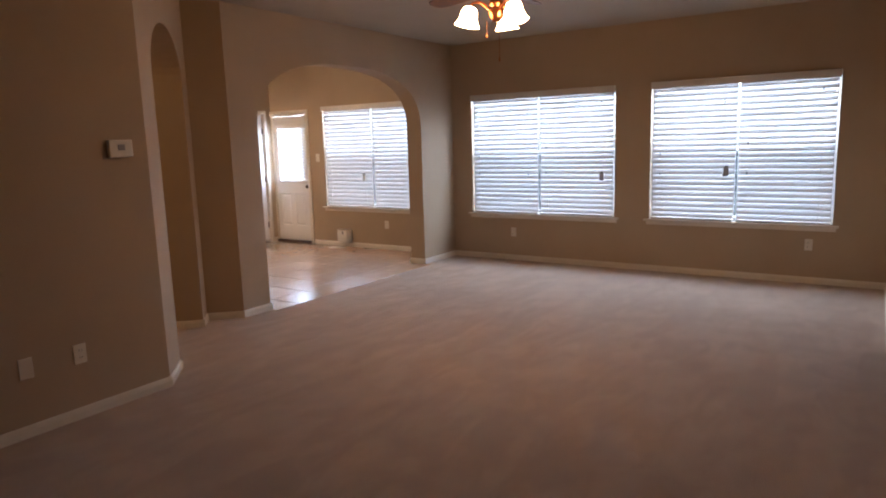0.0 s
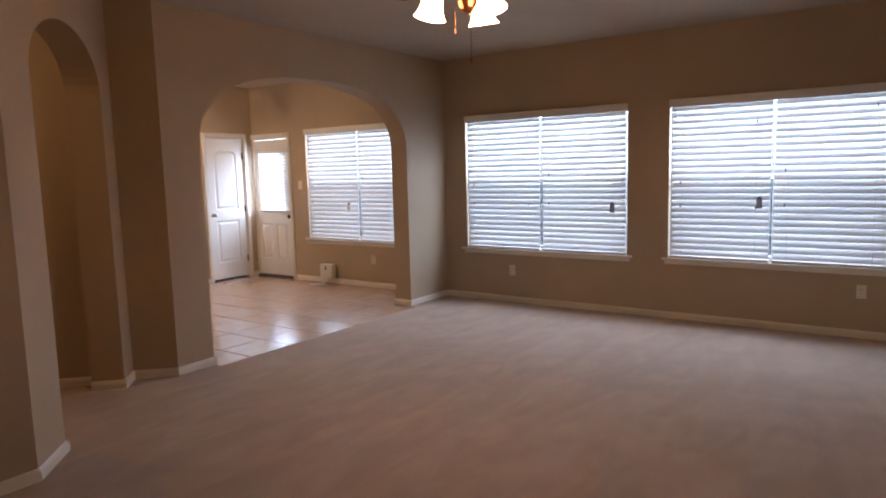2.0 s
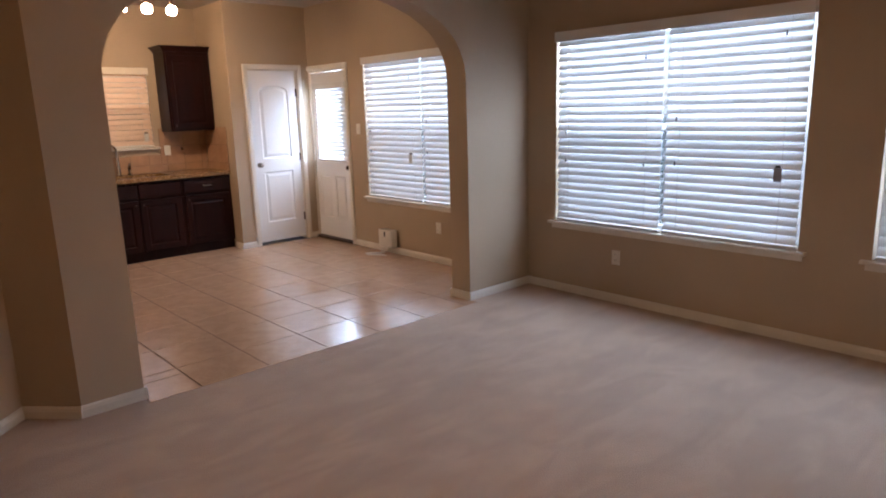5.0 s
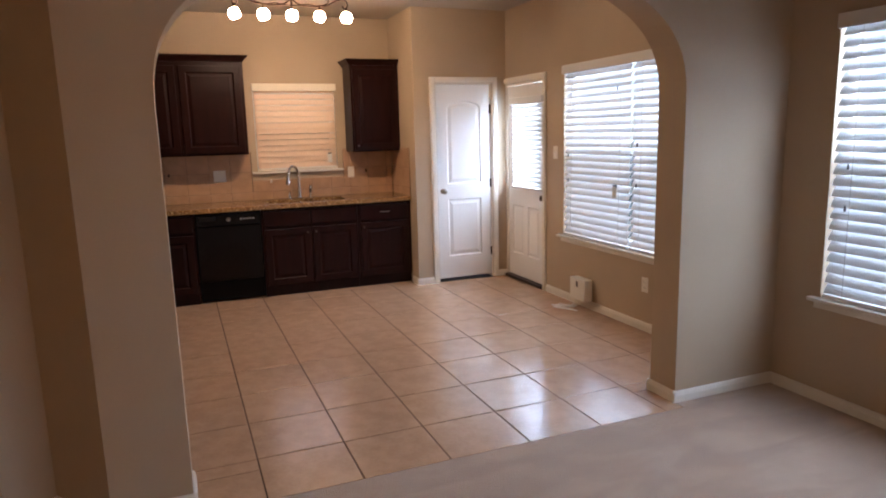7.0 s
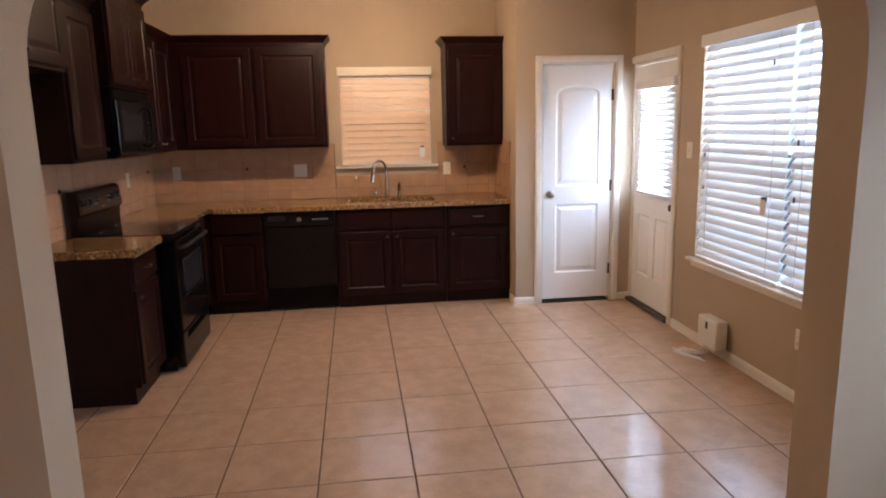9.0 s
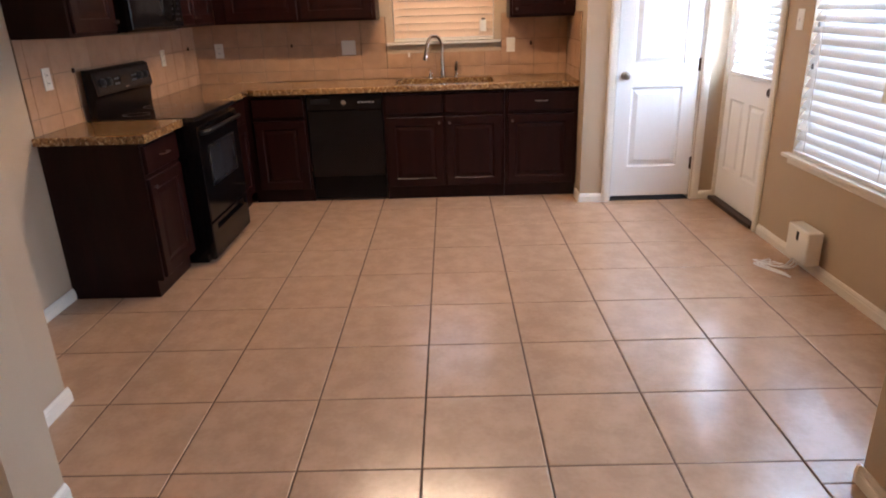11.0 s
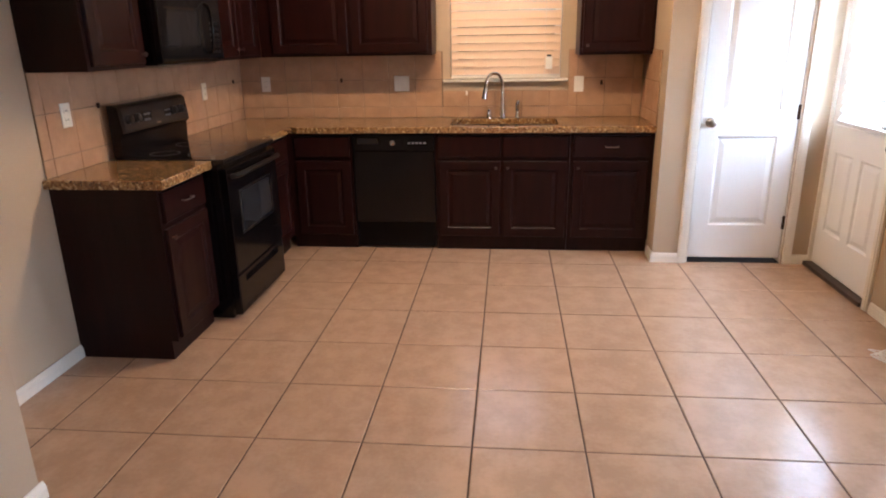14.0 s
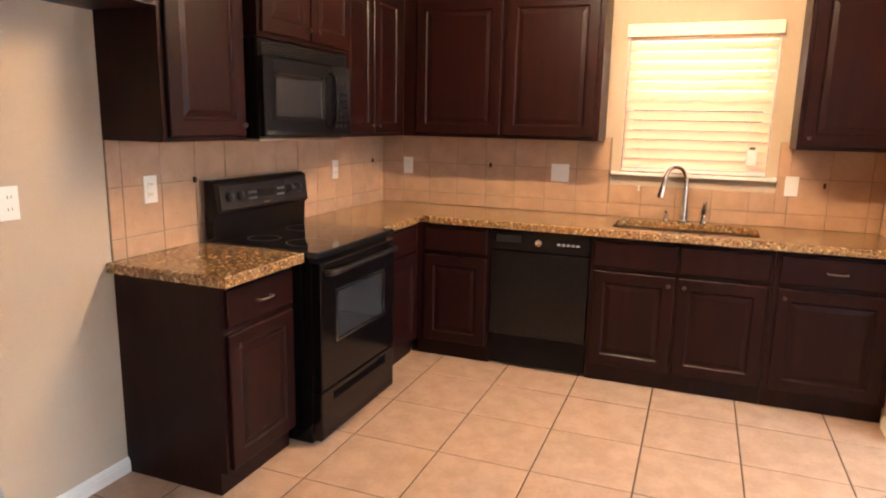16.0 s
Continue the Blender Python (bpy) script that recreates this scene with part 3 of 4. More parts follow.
dw, dh = 0.635, 2.06
pd = thing("door_1", pose(XP, 6.985, 0, 0, 0, 90), "closed white two-panel arch-top pantry door", "door")
pd["kind"] = "structure"
part("door_casing", casing(bmesh.new(), dw, dh), M_TRIM, pd)
bm = bx(0.0, 0.008, 0, 0.119, 0, dh)
box(bm, dw - 0.008, dw, 0, 0.119, 0, dh)
box(bm, 0.008, dw - 0.008, 0, 0.119, dh - 0.008, dh)
part("door_jamb", bm, M_TRIM, pd)
sw, sh = dw - 0.022, dh - 0.045
arch_top = [(0.115, 1.0), (sw - 0.115, 1.0), (sw - 0.115, 1.76)] + [(sw / 2 + (sw / 2 - 0.115) * math.cos(math.pi * i / 12), 1.76 + 0.09 * math.sin(math.pi * i / 12) ** 0.8) for i in range(1, 12)] + [(0.115, 1.76)]
bm = panelled(bmesh.new(), sw, sh, 0.035, [rect(0.115, sw - 0.115, 0.235, 0.84), arch_top], ((0.012, 0.010), (0.022, 0.010), (0.052, 0.002)))
bmesh.ops.translate(bm, vec=(0.011, 0.012, 0.034), verts=bm.verts[:])
slab = part("door_slab", bm, M_DOOR, pd)
k = knob(slab, 0.071, 0.965, 0.012)
for z in (0.29, 1.03, 1.80):
    hinge(slab, dw - 0.012, z, 0.012)
# coloured near black so that the gap under the door reads as shade
setting("pantry_floor", bx(XS - 0.05, XP - 0.002, YJ + 0.1, YW, -0.1, 0.005), M_CAVITY, "pantry floor with the shade under the door put into its colour")

bw = BDX[1] - BDX[0]
bd = thing("door_2", pose(BDX[0], YW, 0), "closed white back door with a blind over its glass", "door")
bd["kind"] = "structure"
part("door_casing", casing(bmesh.new(), bw, BDZ), M_TRIM, bd)
bm = bx(0.0, 0.018, 0, OUT, 0, BDZ)
box(bm, bw - 0.018, bw, 0, OUT, 0, BDZ)
box(bm, 0.018, bw - 0.018, 0, OUT, BDZ - 0.018, BDZ)
part("door_jamb", bm, M_TRIM, bd)
part("threshold", bx(0.0, bw, -0.03, OUT, 0.001, 0.028, 0.006), M_SADDLE, bd, "dark metal door threshold")
sw, sh, gx0, gx1, gz0, gz1 = bw - 0.044, BDZ - 0.055, 0.10, bw - 0.144, 0.96, 1.83
half = sw / 2
low = [rect(0.09, half - 0.045, 0.24, 0.76), rect(half + 0.045, sw - 0.09, 0.24, 0.76)]
bm = panelled(bmesh.new(), sw, gz0 - 0.03, 0.044, low, ((0.012, 0.009), (0.022, 0.009), (0.045, 0.002)))
for b in ((0, gx0, 0, 0.044, gz0 - 0.03, sh), (gx1, sw, 0, 0.044, gz0 - 0.03, sh), (gx0, gx1, 0, 0.044, gz1, sh), (gx0, gx1, 0, 0.044, gz0 - 0.03, gz0)):
    box(bm, *b)
bmesh.ops.translate(bm, vec=(0.022, 0.02, 0.032), verts=bm.verts[:])
slab = part("door_slab", bm, M_DOOR, bd)
p = part("pane", bx(gx0 + 0.022, gx1 + 0.022, 0.040, 0.045, gz0 + 0.032, gz1 + 0.032), M_GLASS, bd)
p.visible_shadow = False
bm = lathe(bmesh.new(), [(0.028, 0), (0.028, 0.012), (0.022, 0.018), (0.004, 0.019)], 18, (bw - 0.060, 0.02, 0.905), Matrix.Rotation(radians(90), 3, "X"))
part("deadbolt", bm, M_BRONZE, slab, "", True)
blind(pose(-7.70, YW - 0.006, 0.975), 0.645, 0.92, "", pitch=0.046, slat=0.0505, tilt=50, valance=0.07, label="white mini blind mounted on the back door")


# ---- cabinets ----
M_KNOB = mat("dark_pewter", (0.16, 0.13, 0.11), (0.11, 0.09, 0.075), rough=0.35, metal=1.0, scale=8)


def pull(root, x, z, y=-0.02):
    bm = lathe(bmesh.new(), [(0.005, 0), (0.004, 0.011), (0.010, 0.016), (0.012, 0.021), (0.009, 0.026), (0.002, 0.027)], 14, (x, y, z), Matrix.Rotation(radians(90), 3, "X"))
    return part("knob", bm, M_KNOB, root, "small dark metal knob", True)


def bar_pull(root, x, z, y=-0.02):
    bm = tube(bmesh.new(), smooth_line([(x - 0.045, y, z), (x - 0.042, y - 0.022, z), (x, y - 0.028, z), (x + 0.042, y - 0.022, z), (x + 0.045, y, z)], 4), 0.0045, 8)
    return part("handle", bm, M_NICKEL, root, "", True)


def door_leaf(root, x0, x1, z0, z1, knob_at=None, drawer=False, name=None):
    w, h = x1 - x0, z1 - z0
    e = 0.028 if drawer else 0.062
    st = ((0.006, 0.005), (0.010, 0.005)) if drawer else ((0.008, 0.008), (0.014, 0.009), (0.04, 0.003))
    bm = panelled(bmesh.new(), w, h, 0.019, [] if drawer else [rect(e, w - e, e, h - e)], st, 0.004)
    bmesh.ops.translate(bm, vec=(x0, -0.0195, z0), verts=bm.verts[:])
    d = part(name or ("drawer" if drawer else "cabinet_door"), bm, M_WOOD, root)
    if knob_at == "bar":
        bar_pull(d, (x0 + x1) / 2, (z0 + z1) / 2)
    elif knob_at:
        pull(d, x0 + 0.032 if "l" in knob_at else x1 - 0.032, z1 - 0.045 if "t" in knob_at else z0 + 0.045)
    return d


def base_cabinet(m, w, d, fronts, label, ends=(False, False)):
    root = thing("base_cabinet", m, label, "cabinet", "kitchen base cabinets")
    bm = bx(0, w, 0.0, d, 0.10, 0.878)
    box(bm, 0.0 if not ends[0] else 0.018, w, 0.035, d, 0.0, 0.10)
    if ends[0]:
        box(bm, 0, 0.018, 0.035, d, 0.0, 0.10)
    part("carcass", bm, M_WOOD, root)
    for f in fronts:
        door_leaf(root, *f)
    return root


DZ = (0.115, 0.675)
RZ = (0.705, 0.855)
XB = -8.06
base_cabinet(pose(-6.205, 4.115, 0, 0, 0, 180), 0.467, 4.115 - YR, [(0.018, 0.449, *DZ, "lt"), (0.018, 0.449, *RZ, "bar", True)], "dark espresso wood base cabinet beside the range", (True, False))
base_cabinet(pose(-7.478, 4.115, 0, 0, 0, 180), -XB - 7.478 + 0.0, 4.115 - YR, [(0.02, 0.54, *DZ, "lt"), (0.02, 0.54, *RZ, None, True)], "dark espresso wood base cabinet in the corner")
base_cabinet(pose(XB, 4.117, 0, 0, 0, 90), 4.605 - 4.117, XB - XS, [(0.06, 0.47, *DZ, None), (0.06, 0.47, *RZ, None, True)], "dark espresso wood corner base cabinet")
base_cabinet(pose(XB, 5.218, 0, 0, 0, 90), 0.955, XB - XS, [(0.02, 0.468, *DZ, "rt"), (0.487, 0.935, *DZ, "lt"), (0.02, 0.468, *RZ, None, True), (0.487, 0.935, *RZ, None, True)], "dark espresso wood sink base cabinet with two doors")
base_cabinet(pose(XB, 6.175, 0, 0, 0, 90), YJ - 6.178, XB - XS, [(0.025, 0.545, *DZ, "lt"), (0.025, 0.545, *RZ, "bar", True)], "dark espresso wood base cabinet beside the pantry")


def crown(bm, runs):
    """Crown moulding: each run is a line along x at front y, with returns; profile leans out to -y."""
    prof = ((0.0, 0.0), (-0.006, 0.0), (-0.010, 0.012), (-0.028, 0.034), (-0.045, 0.048), (-0.050, 0.062), (0.0, 0.062))
    for x0, x1, y, z, l, r, d in runs:
        v0 = [bm.verts.new((x0 + (py if l else 0), y + py, z + pz)) for py, pz in prof]
        v1 = [bm.verts.new((x1 - (py if r else 0), y + py, z + pz)) for py, pz in prof]
        n = len(prof)
        for i in range(n):
            bm.faces.new((v0[i], v0[(i + 1) % n], v1[(i + 1) % n], v1[i]))
        for v, x, on, s_ in ((v0, x0, l, 1), (v1, x1, r, -1)):
            if on:
                e = [bm.verts.new((x + s_ * py, d, z + pz)) for py, pz in prof]
                for i in range(n):
                    bm.faces.new((v[i], v[(i + 1) % n], e[(i + 1) % n], e[i]))
                bm.faces.new(e)
            else:
                bm.faces.new(v)
    return bm


def wall_cabinet(m, w, d, h, leaves, label, top=(False, False)):
    root = thing("wall_cabinet", m, label, "cabinet", "kitchen wall cabinets")
    part("carcass", bx(0, w, 0, d, 0, h), M_WOOD, root)
    for f in leaves:
        door_leaf(root, *f)
    part("crown_moulding", crown(bmesh.new(), [(0, w, -0.001, h - 0.012, top[0], top[1], d)]), M_WOOD, root)
    return root


UB, UT, UD = 1.405, 2.30, 0.305
wall_cabinet(pose(-6.20, YR + UD, UB, 0, 0, 180), 0.485, UD, UT - UB, [(0.025, 0.465, 0.02, 0.845, "rb")], "dark espresso wall cabinet beside the microwave", (True, False))
wall_cabinet(pose(-5.16, YR + 0.33, 1.885, 0, 0, 180), 1.028, 0.33, 0.55, [(0.02, 0.505, 0.02, 0.5, "rb"), (0.522, 1.008, 0.02, 0.5, "lb")], "dark espresso wall cabinet above the refrigerator recess", (False, True))
wall_cabinet(pose(-6.688, YR + 0.375, 1.845, 0, 0, 180), 0.79, 0.375, 0.605, [(0.02, 0.387, 0.02, 0.555, "rb"), (0.403, 0.77, 0.02, 0.555, "lb")], "tall dark espresso wall cabinet above the microwave", (True, True))
wall_cabinet(pose(-7.48, YR + UD, UB, 0, 0, 180), 8.325 - 7.48, UD, UT - UB, [(0.02, 0.385, 0.02, 0.845, "rb"), (0.40, 0.765, 0.02, 0.845, "lb")], "dark espresso wall cabinet in the kitchen corner")
wall_cabinet(pose(XS + UD, YR + UD + 0.002, UB, 0, 0, 90), 5.175 - YR - UD, UD, UT - UB, [(0.10, 0.665, 0.02, 0.845, None), (0.695, 1.255, 0.02, 0.845, None)], "wide dark espresso wall cabinet beside the sink window", (False, True))
wall_cabinet(pose(XS + UD, 6.235, UB - 0.015, 0, 0, 90), YJ - 6.238, UD, UT - UB, [(0.02, 0.495, 0.02, 0.845, "lb")], "narrow dark espresso wall cabinet beside the pantry", (True, False))

# ---- counters ----
def slab_poly(bm, outline, holes, z0, z1, bev=0.006):
    def ring(pts, z):
        return [bm.verts.new((x, y, z)) for x, y in pts]
    def edges(vs):
        return [bm.edges.new((vs[i], vs[(i + 1) % len(vs)])) for i in range(len(vs))]
    top_in = inset(outline, bev)
    a = ring(top_in, z1)
    es, hv = edges(a), []
    for p in holes:
        v = ring(p, z1)
        hv.append((p, v))
        es += edges(v)
    bmesh.ops.triangle_fill(bm, use_beauty=True, use_dissolve=False, edges=es, normal=(0, 0, 1))
    rows = [a, ring(inset(outline, bev * 0.3), z1 - bev * 0.3), ring(outline, z1 - bev), ring(outline, z0)]
    for r0, r1 in zip(rows, rows[1:]):
        for i in range(len(outline)):
            j = (i + 1) % len(outline)
            bm.faces.new((r0[i], r0[j], r1[j], r1[i]))
    for p, v in hv:
        w = ring(p, z0)
        for i in range(len(p)):
            j = (i + 1) % len(p)
            bm.faces.new((v[i], v[j], w[j], w[i]))
    return bm


def round_rect(x0, x1, y0, y1, r, n=5):
    out = []
    for cx, cy, a0 in ((x1 - r, y0 + r, -90), (x1 - r, y1 - r, 0), (x0 + r, y1 - r, 90), (x0 + r, y0 + r, 180)):
        out += [(cx + r * math.cos(radians(a0 + 90 * i / n)), cy + r * math.sin(radians(a0 + 90 * i / n))) for i in range(n + 1)]
    return out


CZ0, CZ1 = 0.880, 0.922
XF = -8.02
tagged(part("countertop", slab_poly(bmesh.new(), [(-6.17, 3.587), (-6.17, 4.17), (-6.692, 4.17), (-6.692, 3.587)], [], CZ0, CZ1), M_GRANITE), "speckled brown granite countertop on the short cabinet", "countertop")
hole = round_rect(-8.52, -8.12, 5.31, 6.10, 0.06)
ct = tagged(part("countertop", slab_poly(bmesh.new(), [(-7.472, 3.587), (-7.472, 4.155), (XF - 0.06, 4.155), (XF, 4.215), (XF, YJ - 0.003), (XS + 0.003, YJ - 0.003), (XS + 0.003, 3.587)], [hole[::-1]], CZ0, CZ1), M_GRANITE), "speckled brown granite countertop round the kitchen corner", "countertop")

sink = thing("kitchen_sink", pose(-8.32, 5.705, 0), "stainless double-bowl undermount kitchen sink", "sink")
for y0, y1, nm in ((-0.395, -0.01, "bowl"), (0.01, 0.395, "bowl")):
    bm = bmesh.new()
    o = round_rect(-0.2, 0.2, y0, y1, 0.06)
    rows = [[bm.verts.new((x, y, z)) for x, y in inset(o, d)] for d, z in ((-0.012, 0.878), (0.0, 0.878), (0.006, 0.74), (0.03, 0.70), (0.12, 0.695))]
    for r0, r1 in zip(rows, rows[1:]):
        for i in range(len(o)):
            j = (i + 1) % len(o)
            bm.faces.new((r0[i], r0[j], r1[j], r1[i]))
    bm.faces.new(rows[-1])
    b = part(nm, bm, M_STEEL, sink, "", True)
    part("drain", lathe(bmesh.new(), [(0.045, 0.697), (0.045, 0.70), (0.035, 0.702), (0.03, 0.699), (0.004, 0.699)], 16, (-0.02, (y0 + y1) / 2, 0)), M_CHROME, b)

fc = thing("faucet", pose(-8.575, 5.69, CZ1), "chrome gooseneck pull-down kitchen faucet", "faucet")
part("base_plate", lathe(bmesh.new(), [(0.032, 0), (0.032, 0.006), (0.024, 0.014), (0.022, 0.05), (0.0185, 0.10)], 20), M_CHROME, fc, "", True)
neck = smooth_line([(0, 0, 0.09), (0, 0, 0.20), (0.003, -0.003, 0.27), (0.030, -0.034, 0.328), (0.078, -0.086, 0.333), (0.108, -0.116, 0.29), (0.116, -0.124, 0.245)], 6)
part("neck", tube(bmesh.new(), neck, [0.019 - 0.006 * min(1, i / 10) for i in range(len(neck))], 14), M_CHROME, fc, "", True)
part("spray_head", tube(bmesh.new(), [(0.115, -0.123, 0.252), (0.118, -0.126, 0.232), (0.124, -0.132, 0.195), (0.130, -0.138, 0.155), (0.1305, -0.1385, 0.151)], [0.014, 0.018, 0.020, 0.024, 0.013], 14), M_CHROME, fc, "", True)
for dy, hh, nm in ((-0.105, 0.07, "side_sprayer"), (0.115, 0.10, "lever_post")):
    p = part(nm, lathe(bmesh.new(), [(0.023, 0), (0.022, 0.008), (0.014, 0.02), (0.012, hh * 0.6)], 16, (0, dy, 0)), M_CHROME, fc, "", True)
    if dy > 0:
        part("lever", tube(bmesh.new(), [(0, dy, hh * 0.55), (0.004, dy, hh * 0.9), (0.012, dy + 0.004, hh * 1.35)], [0.016, 0.017, 0.011], 12), M_CHROME, p, "", True)
    else:
        part("nozzle", tube(bmesh.new(), [(0, dy, hh * 0.55), (0, dy, hh * 0.95), (0.03, dy, hh * 1.02), (0.05, dy, hh * 0.9)], [0.010, 0.010, 0.008, 0.006], 12), M_CHROME, p, "", True)


# ---- appliances ----
rg = thing("electric_range", pose(-6.705, 4.225, 0, 0, 0, 180), "black electric range with glass cooktop and oven window", "stove")
RW = 0.757
bm = bx(0.0, RW, 0.03, 0.60, 0.06, 0.895, 0.003)
box(bm, 0.02, RW - 0.02, 0.05, 0.58, 0.0, 0.06)
part("body", bm, M_BLACK, rg)
part("cooktop", bx(-0.004, RW + 0.004, -0.012, 0.60, 0.897, 0.925, 0.006, 3), M_COOKTOP, rg, "black ceramic glass cooktop")
for x, y, r in ((0.2, 0.17, 0.105), (0.56, 0.17, 0.08), (0.2, 0.42, 0.08), (0.56, 0.42, 0.105)):
    bm = bmesh.new()
    ro = [[bm.verts.new((x + rr * math.cos(a * math.pi / 16), y + rr * math.sin(a * math.pi / 16), 0.9256)) for a in range(32)] for rr in (r, r - 0.004)]
    for i in range(32):
        bm.faces.new((ro[0][i], ro[0][(i + 1) % 32], ro[1][(i + 1) % 32], ro[1][i]))
    part("burner_ring", bm, M_RING, rg)
bm = panelled(bmesh.new(), RW - 0.006, 0.60, 0.045, [rect(0.12, RW - 0.126, 0.20, 0.465)], ((0.012, 0.004), (0.020, 0.004)), 0.006)
bmesh.ops.translate(bm, vec=(0.003, -0.018, 0.272), verts=bm.verts[:])
od = part("oven_door", bm, M_BLACK, rg, "black enamel oven door")
part("oven_window", bx(0.145, RW - 0.145, -0.0165, -0.0135, 0.495, 0.715), M_OVENGLASS, od, "dark oven window glass")
# nickel strips added to stand in for a reflection along the oven window's edge
bm = bmesh.new()
for b in ((0.128, 0.140, 0.478, 0.732), (RW - 0.140, RW - 0.128, 0.478, 0.732), (0.140, RW - 0.140, 0.478, 0.488), (0.140, RW - 0.140, 0.722, 0.732)):
    box(bm, b[0], b[1], -0.021, -0.0185, b[2], b[3])
part("window_trim", bm, M_NICKEL, od, "thin bright strips added for the reflection at the window edge")
bm = tube(bmesh.new(), smooth_line([(0.05, -0.016, 0.825), (0.055, -0.05, 0.83), (0.12, -0.062, 0.832), (RW / 2, -0.066, 0.834), (RW - 0.12, -0.062, 0.832), (RW - 0.055, -0.05, 0.83), (RW - 0.05, -0.016, 0.825)], 5), 0.014, 12)
part("oven_handle", bm, M_BLACKPLASTIC, od, "black oven handle", True)
bm = panelled(bmesh.new(), RW - 0.006, 0.235, 0.04, [rect(0.10, RW - 0.106, 0.17, 0.22)], ((0.006, 0.02), (0.012, 0.024)), 0.006)
bmesh.ops.translate(bm, vec=(0.003, -0.015, 0.029), verts=bm.verts[:])
part("storage_drawer", bm, M_BLACK, rg)
bm = bmesh.new()
extrude_poly(bm, [(0.0, 0.60, 0.927), (0.0, 0.555, 0.927), (0.0, 0.550, 1.04), (0.0, 0.53, 1.06), (0.0, 0.545, 1.195), (0.0, 0.57, 1.21), (0.0, 0.60, 1.21)], (RW, 0, 0))
bg = part("backguard", bm, M_BLACK, rg)
bm = bmesh.new()
extrude_poly(bm, [(0.03, 0.5285, 1.072), (0.03, 0.5405, 1.185), (0.03, 0.5432, 1.185), (0.03, 0.5312, 1.072)], (RW - 0.06, 0, 0))
part("control_panel", bm, M_PANEL, bg, "glossy dark grey control panel")
for x in (0.09, 0.17, RW - 0.17, RW - 0.09):
    kn = part("control_knob", lathe(bmesh.new(), [(0.024, 0), (0.022, 0.014), (0.019, 0.022), (0.003, 0.023)], 16, (x, 0.537, 1.13), Matrix.Rotation(radians(84), 3, "X")), M_BLACKPLASTIC, bg, "", True)
    part("knob_mark", bx(x - 0.0015, x + 0.0015, 0.5125, 0.5145, 1.134, 1.15), M_GREY, kn)
part("display", bx(0.31, 0.45, 0.5300, 0.5350, 1.11, 1.15), M_BLACKGLASS, bg)
for i in range(4):
    for j in range(2):
        for x in (0.235, 0.47):
            part("button", bx(x + i * 0.016, x + i * 0.016 + 0.01, 0.526, 0.5345, 1.105 + j * 0.03, 1.115 + j * 0.03, 0.001), M_GREY, bg)
part("badge", bx(0.355, 0.405, 0.5270, 0.5300, 1.077, 1.086), M_CHROME, bg)

mw = thing("microwave", pose(-6.70, YR + 0.365, 1.41, 0, 0, 180), "black over-the-range microwave with a dark glass door", "microwave")
MW, MH = 0.765, 0.43
part("body", bx(0, MW, 0.0, 0.365, 0, MH, 0.003), M_BLACK, mw)
bm = bmesh.new()
for i in range(5):
    box(bm, 0.02, MW - 0.02, -0.012, -0.0005, MH - 0.062 + i * 0.011, MH - 0.056 + i * 0.011)
part("vent_grille", bm, M_BLACKPLASTIC, mw)
bm = panelled(bmesh.new(), 0.565, MH - 0.085, 0.028, [rect(0.07, 0.49, 0.07, MH - 0.15)], ((0.01, 0.004), (0.016, 0.004)), 0.006)
bmesh.ops.translate(bm, vec=(0.004, -0.029, 0.012), verts=bm.verts[:])
md = part("microwave_door", bm, M_BLACKGLASS, mw)
part("door_window", bx(0.095, 0.475, -0.0275, -0.0248, 0.10, MH - 0.16), M_OVENGLASS, md)
part("door_handle", tube(bmesh.new(), smooth_line([(0.545, -0.028, 0.05), (0.548, -0.058, 0.075), (0.548, -0.068, 0.18), (0.548, -0.058, 0.295), (0.545, -0.028, 0.32)], 5), 0.010, 10), M_BLACK, md, "", True)
cp = part("control_panel", bx(0.572, MW - 0.004, -0.026, -0.0005, 0.012, MH - 0.073, 0.004), M_BLACKGLASS, mw)
bm = bmesh.new()
for i in range(3):
    for j in range(6):
        box(bm, 0.60 + i * 0.045, 0.628 + i * 0.045, -0.0275, -0.0262, 0.05 + j * 0.032, 0.066 + j * 0.032)
part("keypad_marks", bm, M_BLACKPLASTIC, cp)
part("clock_display", bx(0.60, 0.72, -0.0275, -0.0262, 0.275, 0.315), M_OVENGLASS, cp)
part("bottom_plate", bx(0.03, MW - 0.03, 0.02, 0.34, -0.012, -0.0005), M_STEEL, mw, "bare steel underside with filters")

dwm = thing("dishwasher", pose(XB - 0.02, 4.61, 0, 0, 0, 90), "black built-in dishwasher under the counter", "dishwasher")
part("body", bx(0.002, 0.6, 0.02, 0.54, 0.10, 0.875), M_CAVITY, dwm)
bm = bx(0.003, 0.599, -0.03, 0.018, 0.215, 0.745, 0.006)
part("door_panel", bm, M_BLACK, dwm)
cp = part("control_panel", bx(0.003, 0.599, -0.036, 0.018, 0.750, 0.872, 0.006), M_BLACK, dwm)
part("handle_recess", bx(0.04, 0.19, -0.0385, -0.0355, 0.80, 0.84), M_BLACKPLASTIC, cp)
part("dial", lathe(bmesh.new(), [(0.022, 0), (0.02, 0.012), (0.003, 0.013)], 16, (0.30, -0.0365, 0.808), Matrix.Rotation(radians(90), 3, "X")), M_CHROME, cp)
for i in range(5):
    part("button", bx(0.41 + i * 0.028, 0.428 + i * 0.028, -0.0378, -0.0358, 0.80, 0.812), M_TAG, cp)
part("kick_panel", bx(0.003, 0.599, 0.0, 0.019, 0.02, 0.208, 0.003), M_KICK, dwm)


